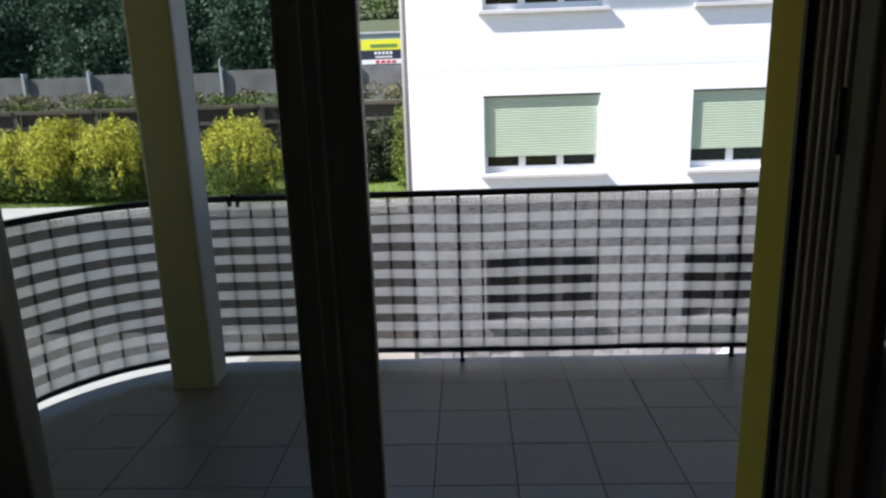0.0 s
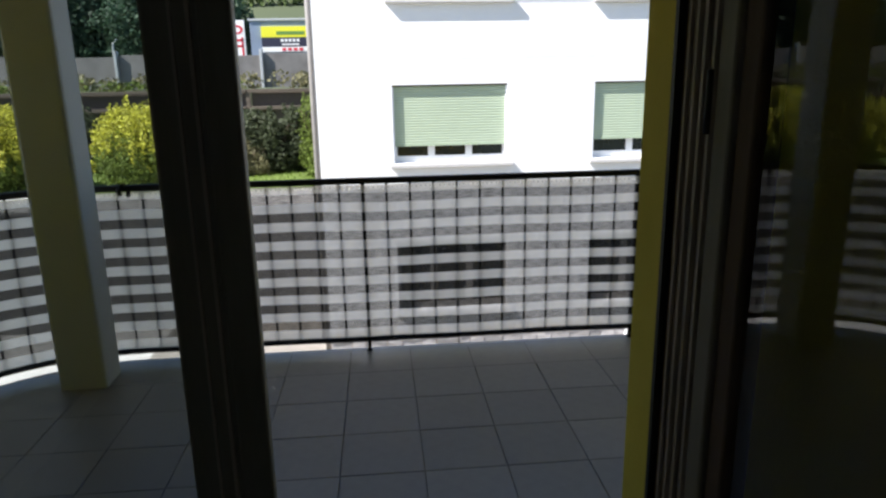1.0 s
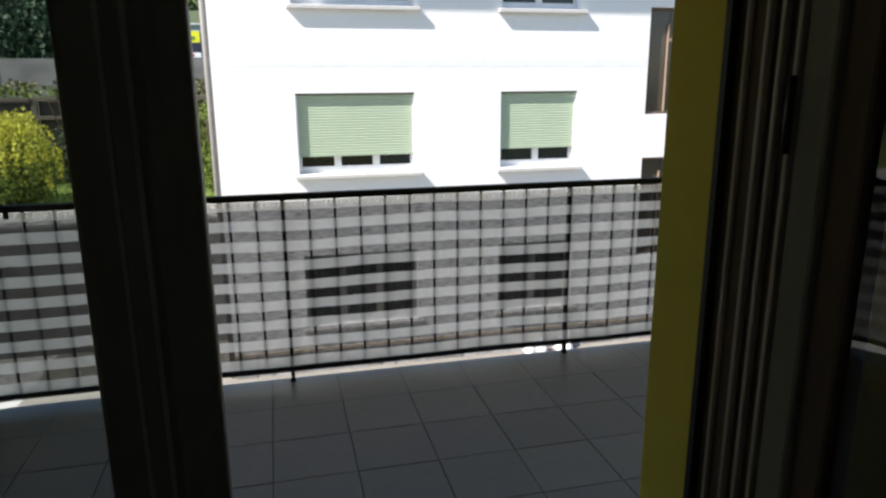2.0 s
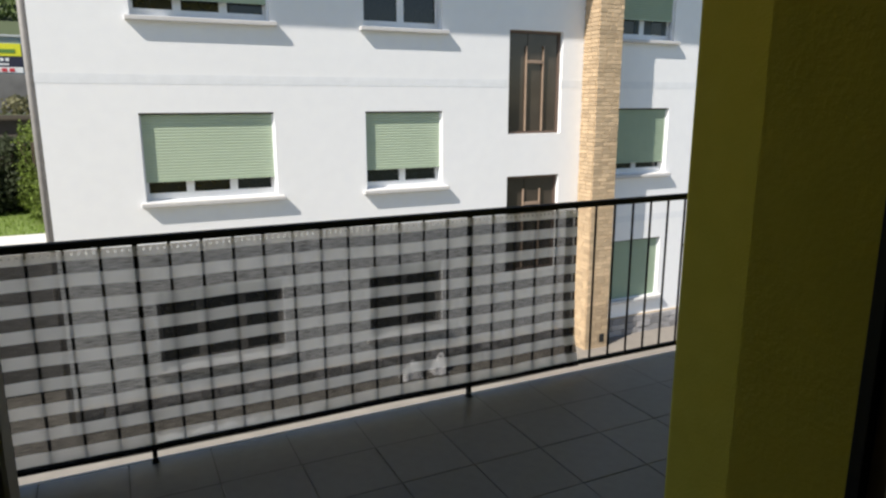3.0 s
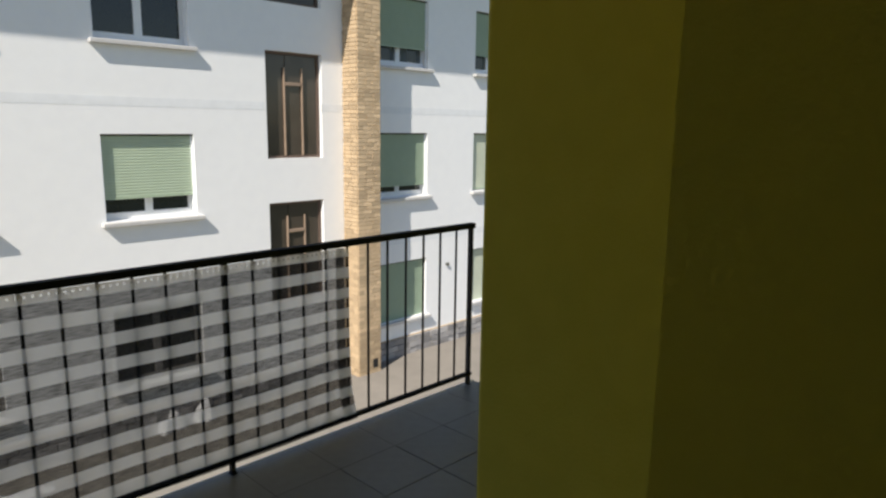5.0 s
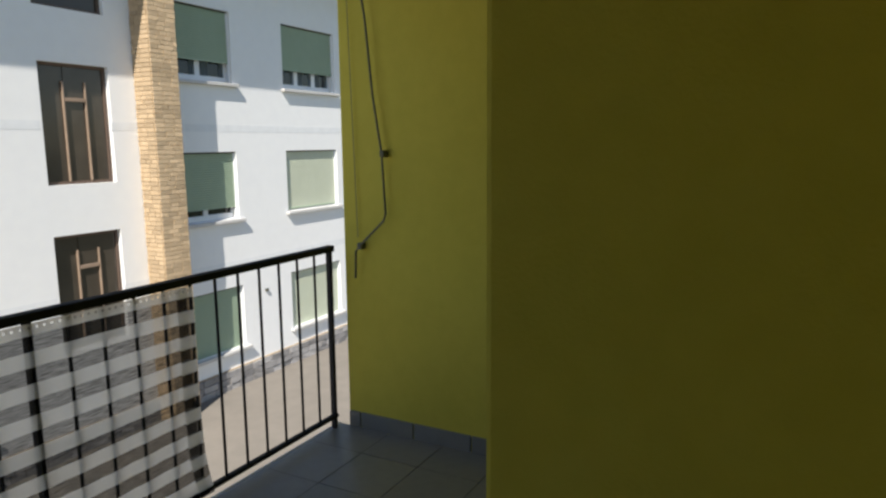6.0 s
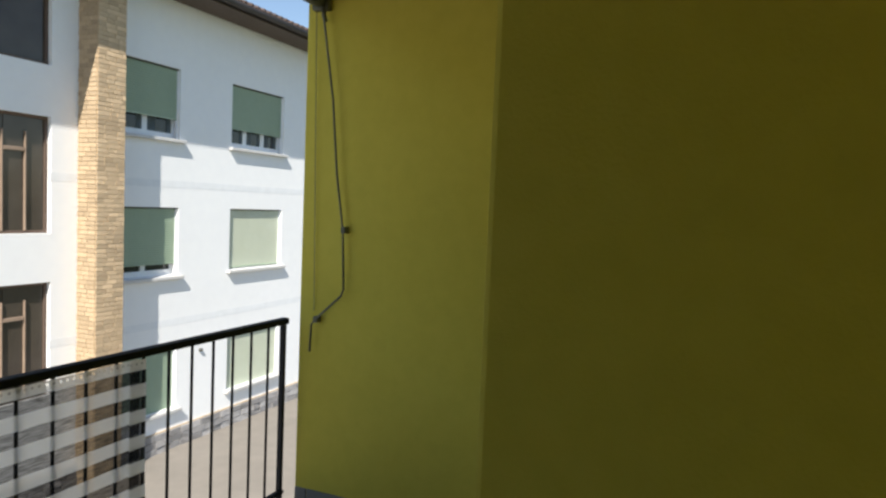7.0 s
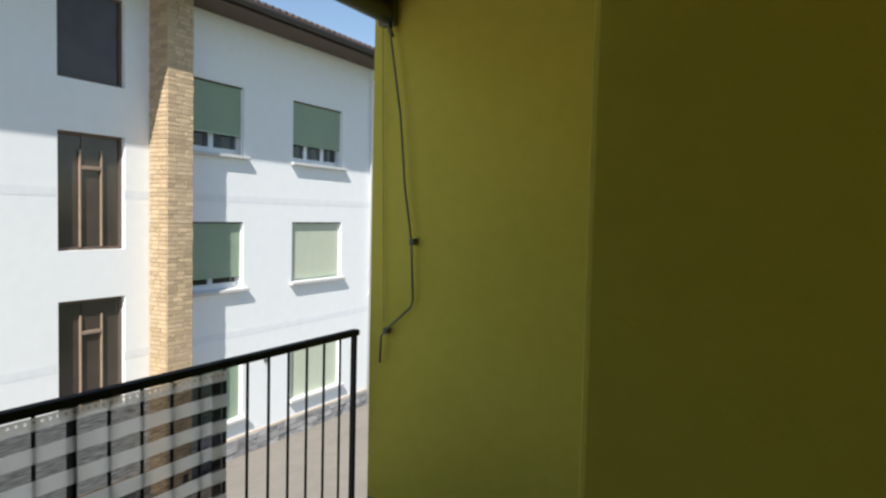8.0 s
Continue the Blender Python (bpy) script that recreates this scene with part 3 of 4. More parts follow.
# awning roller under the ceiling, its crank and a cord
awn = empty("roller_awning", 2.0, 3.6, 2.64)
tagged(awn, "rolled-up dark awning under the balcony ceiling", "awning")
r = part("roller", tube([(-0.7 - 2.0, 0, 0.0), (X_END - 0.05 - 2.0, 0, 0.0)], 0.05, 18), M_AWNING, awn, smooth=True)
part("bracket", box(X_END - 0.045 - 2.0, X_END - 2.0, -0.05, 0.05, -0.06, 0.139, 0.01), M_METAL, awn)
part("gear_eye", tube([(X_END - 2.04, -0.02, -0.04), (X_END - 2.05, -0.03, -0.09), (X_END - 2.04, -0.035, -0.12)], 0.012, 8), M_METAL, awn, "metal gear eye", True)
crank = empty("awning_crank", X_END - 0.03, 3.43, 1.477)
tagged(crank, "bent grey metal awning crank held on the wall", "crank")
part("rod", tube([(-0.005, 0.15, 1.085), (-0.03, 0.132, 1.05), (-0.022, 0.069, 0.65), (-0.016, 0.037, 0.28), (-0.008, -0.003, 0.0), (-0.003, -0.016, -0.3), (-0.006, -0.005, -0.335), (-0.012, 0.143, -0.47), (-0.012, 0.166, -0.50), (-0.012, 0.172, -0.64)], 0.0058, 8), M_METAL, crank, smooth=True)
for yy, zz in ((-0.008, 0.0), (0.143, -0.471)):
    part("wall_clip", box(-0.018, 0.028, yy - 0.013, yy + 0.013, zz - 0.017, zz + 0.017, 0.005), M_METAL, crank, "metal wall clip")
cord = part("pull_cord", tube([(X_END - 0.03, 3.63, 2.66), (X_END - 0.02, 3.615, 1.8), (X_END - 0.015, 3.6, 1.05)], 0.0028, 6), M_CORD)
tagged(cord, "thin grey cord hanging down the end wall", "cord")

# ---------- the neighbouring house ----------
YF = 12.0
ZG = -3.55
BX0, BX1 = -0.59, 15.72
house = empty("apartment_building", 7.6, YF, ZG)
tagged(house, "white rendered three-storey apartment building with green shutters", "building")
HX, HY, HZ = 7.6, YF, ZG


def hpart(name, bm, mat, parent=None, label="", smooth=False):
    """A part of the neighbouring house, given in world coordinates."""
    bmesh.ops.translate(bm, verts=bm.verts, vec=(-HX, -HY, -HZ))
    return part(name, bm, mat, parent or house, label, smooth)


# columns of windows: left, right, number of sashes
COLS = {"a": (0.695, 2.70, 3), "b": (4.25, 5.712, 2), "c": (9.585, 11.08, 2), "d": (12.60, 14.468, 3)}
# storeys: top of opening, bottom of opening
ROWS = {"low": (-1.41, -2.72), "mid": (1.358, 0.02), "top": (4.146, 2.755)}
# height of the shutter's lower edge above the sill; None: rolled up
DROP = {("a", "low"): 1.22, ("b", "low"): 1.22, ("c", "low"): 0.0, ("d", "low"): 0.0,
        ("a", "mid"): 0.29, ("b", "mid"): 0.33, ("c", "mid"): 0.23, ("d", "mid"): 0.03,
        ("a", "top"): 0.25, ("b", "top"): 1.2, ("c", "top"): 0.38, ("d", "top"): 0.40}
STAIRS = [(-1.80, 0.106), (0.915, 2.821), (3.65, 5.13)]
holes = [(x0, x1, zb, zt + (0.025 if r_ == "mid" and c in "cd" else 0)) for c, (x0, x1, _) in COLS.items() for r_, (zt, zb) in ROWS.items()]
holes += [(7.09, 8.285, z0, z1) for z0, z1 in STAIRS]
bm = bmesh.new()
wall_with_holes(bm, BX0, BX1, ZG - 0.2, 5.75, YF, YF + 0.35, holes)
hpart("wall", bm, M_WHITE)
for z in (1.85, -0.94):
    for a, b in ((BX0 - 0.004, 7.05), (8.27, BX1 + 0.004)):
        hpart("string_course", box(a, b, YF - 0.002, YF + 0.02, z - 0.07, z + 0.07), M_BAND)
hpart("side_wall", box(BX0, BX0 + 0.35, YF + 0.352, YF + 9.0, ZG - 0.2, 5.75), M_WHITE)
hpart("side_wall", box(BX1 - 0.35, BX1, YF + 0.352, YF + 9.0, ZG - 0.2, 5.75), M_WHITE)
hpart("back_wall", box(BX0, BX1, YF + 9.002, YF + 9.3, ZG - 0.2, 5.75), M_WHITE)
# Unseen black wall added inside, standing for the unlit rooms behind the panes.
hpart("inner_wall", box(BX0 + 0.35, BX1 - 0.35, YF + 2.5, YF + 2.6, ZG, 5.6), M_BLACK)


def window(x0, x1, n, zt, zb, drop, curtain):
    y = YF + 0.16
    t = 0.065
    w = (x1 - x0) / n
    sash = [(x0 + k * w + (t if k == 0 else 0.06), x0 + (k + 1) * w - (t if k == n - 1 else 0.06), zb + 0.11, zt - 0.1) for k in range(n)]
    bm = wall_with_holes(bmesh.new(), x0, x1, zb, zt, y, y + 0.07, sash)
    # Lower left frames and guides go grey: the recess's dark put into colour.
    dim = zb < -1 and x0 < 9
    f = hpart("window", bm, M_PIPE if dim else M_PVC, None, "window with frame greyed for its dark recess, shutter rolled up" if dim else "white framed window with a green roller shutter")
    for k in range(n):
        a, b = x0 + k * w + 0.06, x0 + (k + 1) * w - 0.06
        part_in(f, "pane", box(a, b, y + 0.035, y + 0.042, zb + 0.1, zt - 0.09), M_DARKGLASS)
        if curtain:
            cb = bmesh.new()
            cols = 22
            top_, bot_ = [], []
            for i in range(cols + 1):
                xx = a + (b - a) * i / cols
                yy = y + 0.028 + 0.005 * math.sin(i * 2.1 + k)
                top_.append(cb.verts.new((xx, yy, zt - 0.1)))
                bot_.append(cb.verts.new((xx, yy, zb + 0.1)))
            for i in range(cols):
                if i < cols * 0.35 or i > cols * 0.8:
                    cb.faces.new((bot_[i], bot_[i + 1], top_[i + 1], top_[i]))
            part_in(f, "curtain", cb, M_CURTAIN, "grey net curtain")
    sb = box(x0 - 0.07, x1 + 0.10, YF - 0.10, YF + 0.17, zb - 0.075, zb - 0.012, 0.008)
    part_in(f, "sill", sb, M_SILL, "pale stone sill")
    # shutter: curved slats, bottom bar and side guides
    sh = bmesh.new()
    z = zt
    bottom = zb + drop
    ys = YF + 0.072
    prev = None
    while z - 0.045 > bottom:
        for zz, yy in ((z - 0.0005, ys + 0.007), (z - 0.010, ys), (z - 0.034, ys), (z - 0.0445, ys + 0.007)):
            row = (sh.verts.new((x0 + 0.03, yy, zz)), sh.verts.new((x1 - 0.03, yy, zz)))
            if prev:
                sh.faces.new((prev[0], row[0], row[1], prev[1]))
            prev = row
        z -= 0.045
    part_in(f, "bottom_bar", box(x0 + 0.03, x1 - 0.03, ys - 0.006, ys + 0.014, bottom, z + 0.002), M_SHUTTER)
    if drop < zt - zb:
        part_in(f, "shutter", sh, M_SHUTTER if x0 < 9 else M_SHUTTER_PALE if x0 > 12 and drop < 0.1 else M_SHUTTER_DEEP, "pale green slatted roller shutter")
    else:
        sh.free()
    # Black strip paints in the dark shadow line at the head of the opening.
    part_in(f, "shutter_slot", box(x0 + 0.002, x1 - 0.002, ys - 0.02, ys + 0.004, zt - 0.028, zt - 0.001), M_BLACK, "black strip for the shade line above the shutter")
    for a, b in ((x0 + 0.001, x0 + 0.03), (x1 - 0.03, x1 - 0.001)):
        part_in(f, "guide", box(a, b, ys - 0.012, ys + 0.03, zb, zt), M_PIPE if dim else M_BAND)
    return f


def part_in(parent, name, bm, mat, label="", smooth=False):
    bmesh.ops.translate(bm, verts=bm.verts, vec=(-HX, -HY, -HZ))
    return part(name, bm, mat, parent, label, smooth)


for (c, r_), drop in DROP.items():
    x0, x1, n = COLS[c]
    zt, zb = ROWS[r_]
    if r_ == "mid" and c in "cd":
        zt += 0.025
    window(x0, x1, n, zt, zb, drop, r_ == "top" and c in "cd")

for z0, z1 in STAIRS:
    x0, x1 = 7.09, 8.285
    y = YF + 0.085
    bm = bmesh.new()
    wall_with_holes(bm, x0, x1, z0, z1, y, y + 0.06, [(x0 + 0.05, x1 - 0.05, z0 + 0.05, z1 - 0.05)])
    f = hpart("stair_window", bm, M_JAMB, None, "tall brown stairwell window")
    part_in(f, "pane", box(x0 + 0.05, x1 - 0.05, y + 0.03, y + 0.036, z0 + 0.05, z1 - 0.05), M_BROWNGLASS)
    xm0, xm1 = x0 + 0.43, x0 + 0.81
    zr = z1 - 0.56
    if z0 > 3:
        continue
    for a in (xm0, xm1):
        part_in(f, "mullion", box(a - 0.011, a + 0.011, y - 0.015, y + 0.03, z0 + 0.05, z1 - 0.27, 0.004), M_BROWNBAR)
    part_in(f, "transom", box(xm0 + 0.022, xm1 - 0.022, y - 0.015, y + 0.03, zr - 0.03, zr + 0.03, 0.004), M_BROWNBAR)
    part_in(f, "vent_pane", box(xm0 + 0.03, xm1 - 0.03, y + 0.016, y + 0.026, zr + 0.03, z1 - 0.05), M_BROWNGLASS, "dark brown upper light")

# roof with deep eaves, rafters, gutter and tiles
E_Y, E_Z = YF - 0.83, 5.47
bm = bmesh.new()
slope = 0.32
pts = [(E_Y, E_Z), (E_Y, E_Z + 0.16), (YF + 4.6, E_Z + 0.16 + slope * 5.52), (YF + 10.2, E_Z + 0.16), (YF + 10.2, E_Z), (YF + 4.6, E_Z + slope * 5.52)]
vs0 = [bm.verts.new((BX0 - 0.7, y, z)) for y, z in pts]
vs1 = [bm.verts.new((BX1 + 0.5, y, z)) for y, z in pts]
for i in range(6):
    j = (i + 1) % 6
    bm.faces.new((vs0[i], vs0[j], vs1[j], vs1[i]))
bm.faces.new(vs0)
bm.faces.new(vs1[::-1])
bmesh.ops.recalc_face_normals(bm, faces=bm.faces)
roof = hpart("roof", bm, M_ROOF, None, "dark brown tiled roof with deep eaves")
part_in(roof, "soffit", box(BX0 - 0.6, BX1 + 0.4, E_Y + 0.06, YF - 0.004, E_Z - 0.03, E_Z - 0.005), M_SOFFIT, "brown boarded soffit")
part_in(roof, "gutter", tube([(BX0 - 0.7, E_Y - 0.05, E_Z + 0.06), (BX1 + 0.5, E_Y - 0.05, E_Z + 0.06)], 0.065, 12), M_ROOF, "dark brown gutter", True)
bm = bmesh.new()
x = BX0 - 0.7
while x < BX1 + 0.5:
    pr = [bm.verts.new((x + 0.11 * k / 4, E_Y - 0.03, E_Z + 0.17 + 0.045 * math.sin(math.pi * k / 4))) for k in range(5)]
    bk = [bm.verts.new((v.co.x, E_Y + 1.2, v.co.z + slope * 1.23)) for v in pr]
    for k in range(4):
        bm.faces.new((pr[k], pr[k + 1], bk[k + 1], bk[k]))
    bm.faces.new(pr[::-1])
    x += 0.2
part_in(roof, "tile_rows", bm, M_TILES_ROOF, "brown clay roof tiles")

# downpipe at the corner, small wall lamp spot
pipe = hpart("downpipe", tube([(BX0 - 0.055, YF + 0.06, ZG), (BX0 - 0.055, YF + 0.06, 5.4)], 0.05, 12), M_PIPE, None, "grey downpipe at the corner", True)
hpart("downpipe", tube([(BX1 - 0.04, YF - 0.08, ZG), (BX1 - 0.04, YF - 0.08, 5.1), (BX1 - 0.04, E_Y + 0.02, E_Z)], 0.045, 12), M_PVC, None, "white downpipe", True)
hpart("wall_hook", box(11.72, 11.80, YF - 0.05, YF + 0.01, -1.68, -1.62, 0.01), M_METAL, None, "small metal wall fitting")
for z in (-0.6, 2.1):
    hpart("bracket", box(BX1 - 0.02, BX1 + 0.16, YF - 0.02, YF + 0.06, z, z + 0.12, 0.01), M_PVC, None, "white wall bracket")

# brick pilaster
PX0, PX1, PY0 = 8.78, 9.345, YF - 0.45
pil = hpart("pilaster", box(PX0 + 0.002, PX1 - 0.002, PY0 + 0.002, YF + 0.02, ZG, E_Z - 0.02), M_MORTAR, None, "tall pilaster clad in ochre bricks")
hpart("vent", box(9.14, 9.26, PY0 - 0.02, PY0 + 0.05, ZG + 0.12, ZG + 0.3, 0.006), M_BLACK, None, "small dark vent opening")

# ---------- the ground ----------
def sheet(name, xs, ys, height, mat):
    bm = bmesh.new()
    g = [[bm.verts.new((x, y, height(x, y))) for x in xs] for y in ys]
    for r0, r1 in zip(g, g[1:]):
        for k in range(len(xs) - 1):
            bm.faces.new((r0[k], r0[k + 1], r1[k + 1], r1[k]))
    return part(name, bm, mat, smooth=True)


def land(x, y):
    """Height of the land: a yard, a raised garden, an embankment and a wooded hill."""
    if x > 6 or y < 14.2:
        base = ZG
        if x > 16 and y > 14:
            base = ZG + min(1.0, (x - 16) / 10) * 0.5
        if y > 60:
            base += (y - 60) * 0.42 + 3 * noise.noise(Vector((x * 0.02, y * 0.02, 0)))
        return base
    z = -1.06
    if y > 25.0:
        z += min(1.0, (y - 25.0) / 1.2) * 2.12
    if y > 52:
        z += (y - 52) * 0.40 + 3.5 * noise.noise(Vector((x * 0.02, y * 0.02, 0))) * min(1, (y - 52) / 20)
    return z


xs = [-900, -400, -200, *np.arange(-140, -30, 8.0), *np.arange(-30, 5.9, 1.5), 5.98, 6.02, 10, 16, 20, 26, 40, 70, 120, 300, 900]
ys = [-900, -200, -40, 0, 6, 11, 14.18, 14.22, *np.arange(15.5, 27, 1.0), 30, 36, 44, 52, *np.arange(58, 200, 8.0), 260, 900]
ground = sheet("ground", xs, ys, land, M_HILL)
structure(ground, "yard, garden and hillside ground", "ground")
M_DRIVE = material("worn_concrete_drive", (0.245, 0.228, 0.20), (0.18, 0.167, 0.147), rough=0.95, scale=3, stain=0.25, stain_scale=0.8, bump=0.4, bump_scale=30)
drive = sheet("driveway", np.linspace(-4.0, 6.9, 20), np.linspace(2.0, 13.99, 12), lambda x, y: ZG + 0.004, M_DRIVE)
structure(drive, "worn pale concrete drive below the balcony", "pavement")
yard = sheet("yard", np.linspace(6.9, 40, 14), np.linspace(2.0, 11.995, 14), lambda x, y: ZG + 0.006 + 0.004 * noise.noise(Vector((x, y, 0))), M_GROUND)
structure(yard, "pale concrete yard between the two houses", "pavement")
# Pale ground added here so sunlight bounces up onto the balcony walls.
side = sheet("side_yard", np.linspace(-40, -4.0, 14), np.linspace(-10, 13.99, 10), lambda x, y: ZG + 0.006 + 0.004 * noise.noise(Vector((x, y, 0))), M_PAVE)
structure(side, "pale ground added beside the house to bounce sunlight", "pavement")
rw = part("retaining_wall", box(-40, BX0 - 0.05, 14.0, 14.25, ZG, -1.03, 0.02), M_BARRIER)
structure(rw, "grey concrete retaining wall of the garden", "wall")
pv = part("garden_path", box(-40, BX0 - 0.05, 14.25, 16.1, -1.1, -1.03, 0.01), M_PAVE)
structure(pv, "pale paved garden path", "path")
lawn = sheet("lawn", np.linspace(-40, 3, 40), np.linspace(16.1, 25.0, 16), lambda x, y: -1.04 + 0.02 * noise.noise(Vector((x, y, 0))), M_GRASS)
structure(lawn, "sunlit green lawn", "lawn")
rng = np.random.default_rng(5)
n = 16000
gx, gy = rng.uniform(-14, 0, n), rng.uniform(16.1, 21, n)
gh, ga = rng.uniform(0.03, 0.09, n), rng.uniform(0, 6.28, n)
v = np.stack([np.stack([gx - 0.012 * np.cos(ga), gy - 0.012 * np.sin(ga), np.full(n, -1.045)], 1),
              np.stack([gx + 0.012 * np.cos(ga), gy + 0.012 * np.sin(ga), np.full(n, -1.045)], 1),
              np.stack([gx + gh * 0.4 * np.sin(ga), gy + gh * 0.4 * np.cos(ga), -1.045 + gh], 1)], 1).reshape(-1, 3)
me = bpy.data.meshes.new("grass")
me.from_pydata(v.tolist(), [], np.arange(3 * n).reshape(-1, 3).tolist())
me.materials.append(M_BLADES)
tagged(new("grass", me), "short green grass blades of the lawn", "grass", kind="stuff")


# ---------- garden ----------
def shrub(x, y, w, h, mat, label, seed, size=0.032, dens=1400):
    base = empty("shrub", x, y, -1.05)
    tagged(base, label, "shrub", group="garden shrubs")
    rng = random.Random(seed)
    stems = bmesh.new()
    for k in range(6):
        a = rng.uniform(0, 6.28)
        t = tube([(0.05 * math.cos(a), 0.05 * math.sin(a), 0), (0.2 * w * math.cos(a), 0.2 * w * math.sin(a), h * 0.45), (0.33 * w * math.cos(a + 0.3), 0.33 * w * math.sin(a + 0.3), h * 0.8)], 0.02, 5)
        tmp = bpy.data.meshes.new("stem")
        t.to_mesh(tmp)
        t.free()
        stems.from_mesh(tmp)
        bpy.data.meshes.remove(tmp)
    part("stems", stems, M_BARK, base)
    blobs = []
    for k in range(6):
        a = k * 1.05
        blobs.append((0.22 * w * math.cos(a), 0.22 * w * math.sin(a), 0.27 * h, 0.26 * w, 0.26 * w, 0.26 * h))
    for k in range(9):
        a = rng.uniform(0, 6.28)
        rr = rng.uniform(0.1, 0.3) * w
        r = rng.uniform(0.2, 0.3) * w
        zc = rng.uniform(0.3, 0.8) * h
        blobs.append((rr * math.cos(a), rr * math.sin(a), zc, r, r, min(r * 1.1, h - zc, zc)))
    for k in range(7):
        a = rng.uniform(0, 6.28)
        rr = rng.uniform(0.0, 0.32) * w
        blobs.append((rr * math.cos(a), rr * math.sin(a), h * rng.uniform(0.82, 0.95), 0.07 * w, 0.07 * w, 0.14 * h))
    # Lower leaves go darker green, the shade under the lit top put into colour.
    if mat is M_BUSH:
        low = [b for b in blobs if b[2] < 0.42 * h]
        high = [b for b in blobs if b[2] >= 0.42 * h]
        for k in range(70):
            a, rr = rng.uniform(0, 6.28), w * 0.5 * math.sqrt(rng.random())
            zz = h * (0.92 - 0.5 * (rr / (0.5 * w)) ** 2 + rng.uniform(-0.2, 0.14))
            high.append((rr * math.cos(a), rr * math.sin(a), zz, 0.036 * w, 0.036 * w, rng.uniform(0.08, 0.15) * h))
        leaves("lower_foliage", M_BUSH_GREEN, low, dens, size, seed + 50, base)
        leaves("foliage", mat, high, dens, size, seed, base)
    else:
        leaves("foliage", mat, blobs, dens, size, seed, base)
    return base


YG = "yellow-green leafy garden shrub in sunlight"
for x, y, w, h, sd in ((-11.0, 17.4, 1.9, 1.8, 1), (-9.9, 17.2, 2.0, 2.0, 2), (-8.6, 17.2, 2.1, 1.92, 3), (-5.4, 17.2, 2.05, 1.98, 4), (-12.5, 17.4, 1.9, 1.7, 5)):
    shrub(x, y, w, h, M_BUSH, YG, sd)
for x, y, w, h, sd in ((-7.6, 17.5, 1.3, 1.6, 11), (-1.2, 18.9, 1.2, 2.1, 12), (-1.0, 17.6, 0.9, 1.0, 13)):
    shrub(x, y, w, h, M_BUSH_GREEN, "green leafy garden shrub", sd)
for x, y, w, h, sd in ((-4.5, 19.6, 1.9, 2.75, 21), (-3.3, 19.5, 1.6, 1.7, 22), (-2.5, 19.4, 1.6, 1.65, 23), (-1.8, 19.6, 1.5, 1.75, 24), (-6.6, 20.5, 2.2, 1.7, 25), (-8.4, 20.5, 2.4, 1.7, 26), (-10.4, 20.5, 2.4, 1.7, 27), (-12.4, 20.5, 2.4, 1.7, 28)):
    shrub(x, y, w, h, M_BUSH_DARK, "dark green garden shrub", sd, 0.05, 700)
for x, y, w, h, sd in ((-3.5, 18.6, 1.0, 1.3, 31), (-2.9, 18.8, 0.8, 0.8, 32)):
    shrub(x, y, w, h, M_DRY, "pale dry leafed garden shrub", sd, 0.035, 1000)

# dark timber retaining fence on the embankment
fence = empty("timber_fence", -15, 24.7, 0.76)
tagged(fence, "low weathered timber board fence on the embankment", "fence")
for k in range(14):
    x0 = -40 + k * 3.0
    part("post", box(x0 - 0.08 + 15, x0 + 0.08 + 15, -0.07, 0.09, -1.85, 0.36, 0.01), M_TIMBER, fence)
    # Dark boards put the shade between the fence beams into colour.
    part("backing_board", box(x0 + 0.085 + 15, x0 + 2.915 + 15, 0.11, 0.15, -1.8, 0.26, 0.01), M_ROOF, fence, "dark board for the shade in the fence gaps")
    for z in (-0.34, 0.24):
        part("board", box(x0 + 0.085 + 15, x0 + 2.915 + 15, -0.12, 0.06, z, z + 0.12, 0.01), M_TIMBER, fence)
rng = random.Random(8)
dry = [(rng.uniform(-30, -1), rng.uniform(27.5, 30.5), 1.25 + rng.uniform(0, 0.2), 0.5, 0.4, 0.35) for _ in range(70)]
tagged(leaves("embankment_weeds", M_DRY, dry, 110, 0.09, 9), "dry pale weeds on the embankment", "weeds", kind="stuff")
weeds = [(rng.uniform(-30, -5), rng.uniform(26.6, 29.5), 1.15, 0.6, 0.4, 0.35) for _ in range(40)]
tagged(leaves("green_weeds", M_BUSH_GREEN, weeds, 100, 0.08, 10), "green weeds on the embankment", "weeds", kind="stuff")

# grey noise barrier with posts
bar = empty("noise_barrier", -15, 32, 0.98)
tagged(bar, "long grey noise barrier of panels between posts", "barrier")
for k in range(16):
    x0 = -48 + k * 3.1
    part("panel", box(x0 + 0.07 + 15, x0 + 3.03 + 15, -0.05, 0.05, 0, 1.55 - 0.08 * (k % 2), 0.01), M_BARRIER, bar)
    part("post", box(x0 - 0.06 + 15, x0 + 0.06 + 15, -0.24, 0.09, 0, 1.72, 0.01), M_POST, bar)
lamp = part("street_lamp", tube([(-11.6, 34, 1.0), (-11.6, 34, 3.1), (-11.4, 34, 3.3)], 0.05, 8), M_POST)
tagged(lamp, "slim pale metal lamp post behind the barrier", "street lamp")

# shop building with sign boards
shop = empty("shop_building", -8, 46, 1.3)
tagged(shop, "blue-grey shop building with bright sign boards", "building")
part("wall", box(0.55, 12, 0.3, 8, 0, 3.65, 0.02), M_SHED, shop)
part("roof", box(0.45, 12.1, 0.2, 8.1, 3.65, 3.78, 0.02), M_POST, shop)
sg = part("sign_board", box(1.25, 4.25, 0.12, 0.28, 2.63, 3.3, 0.01), M_SIGN_Y, shop, "yellow sign board")
part("mark", box(2.2, 3.95, 0.105, 0.119, 2.8, 3.0), M_SIGN_G, sg, "dark green bar")
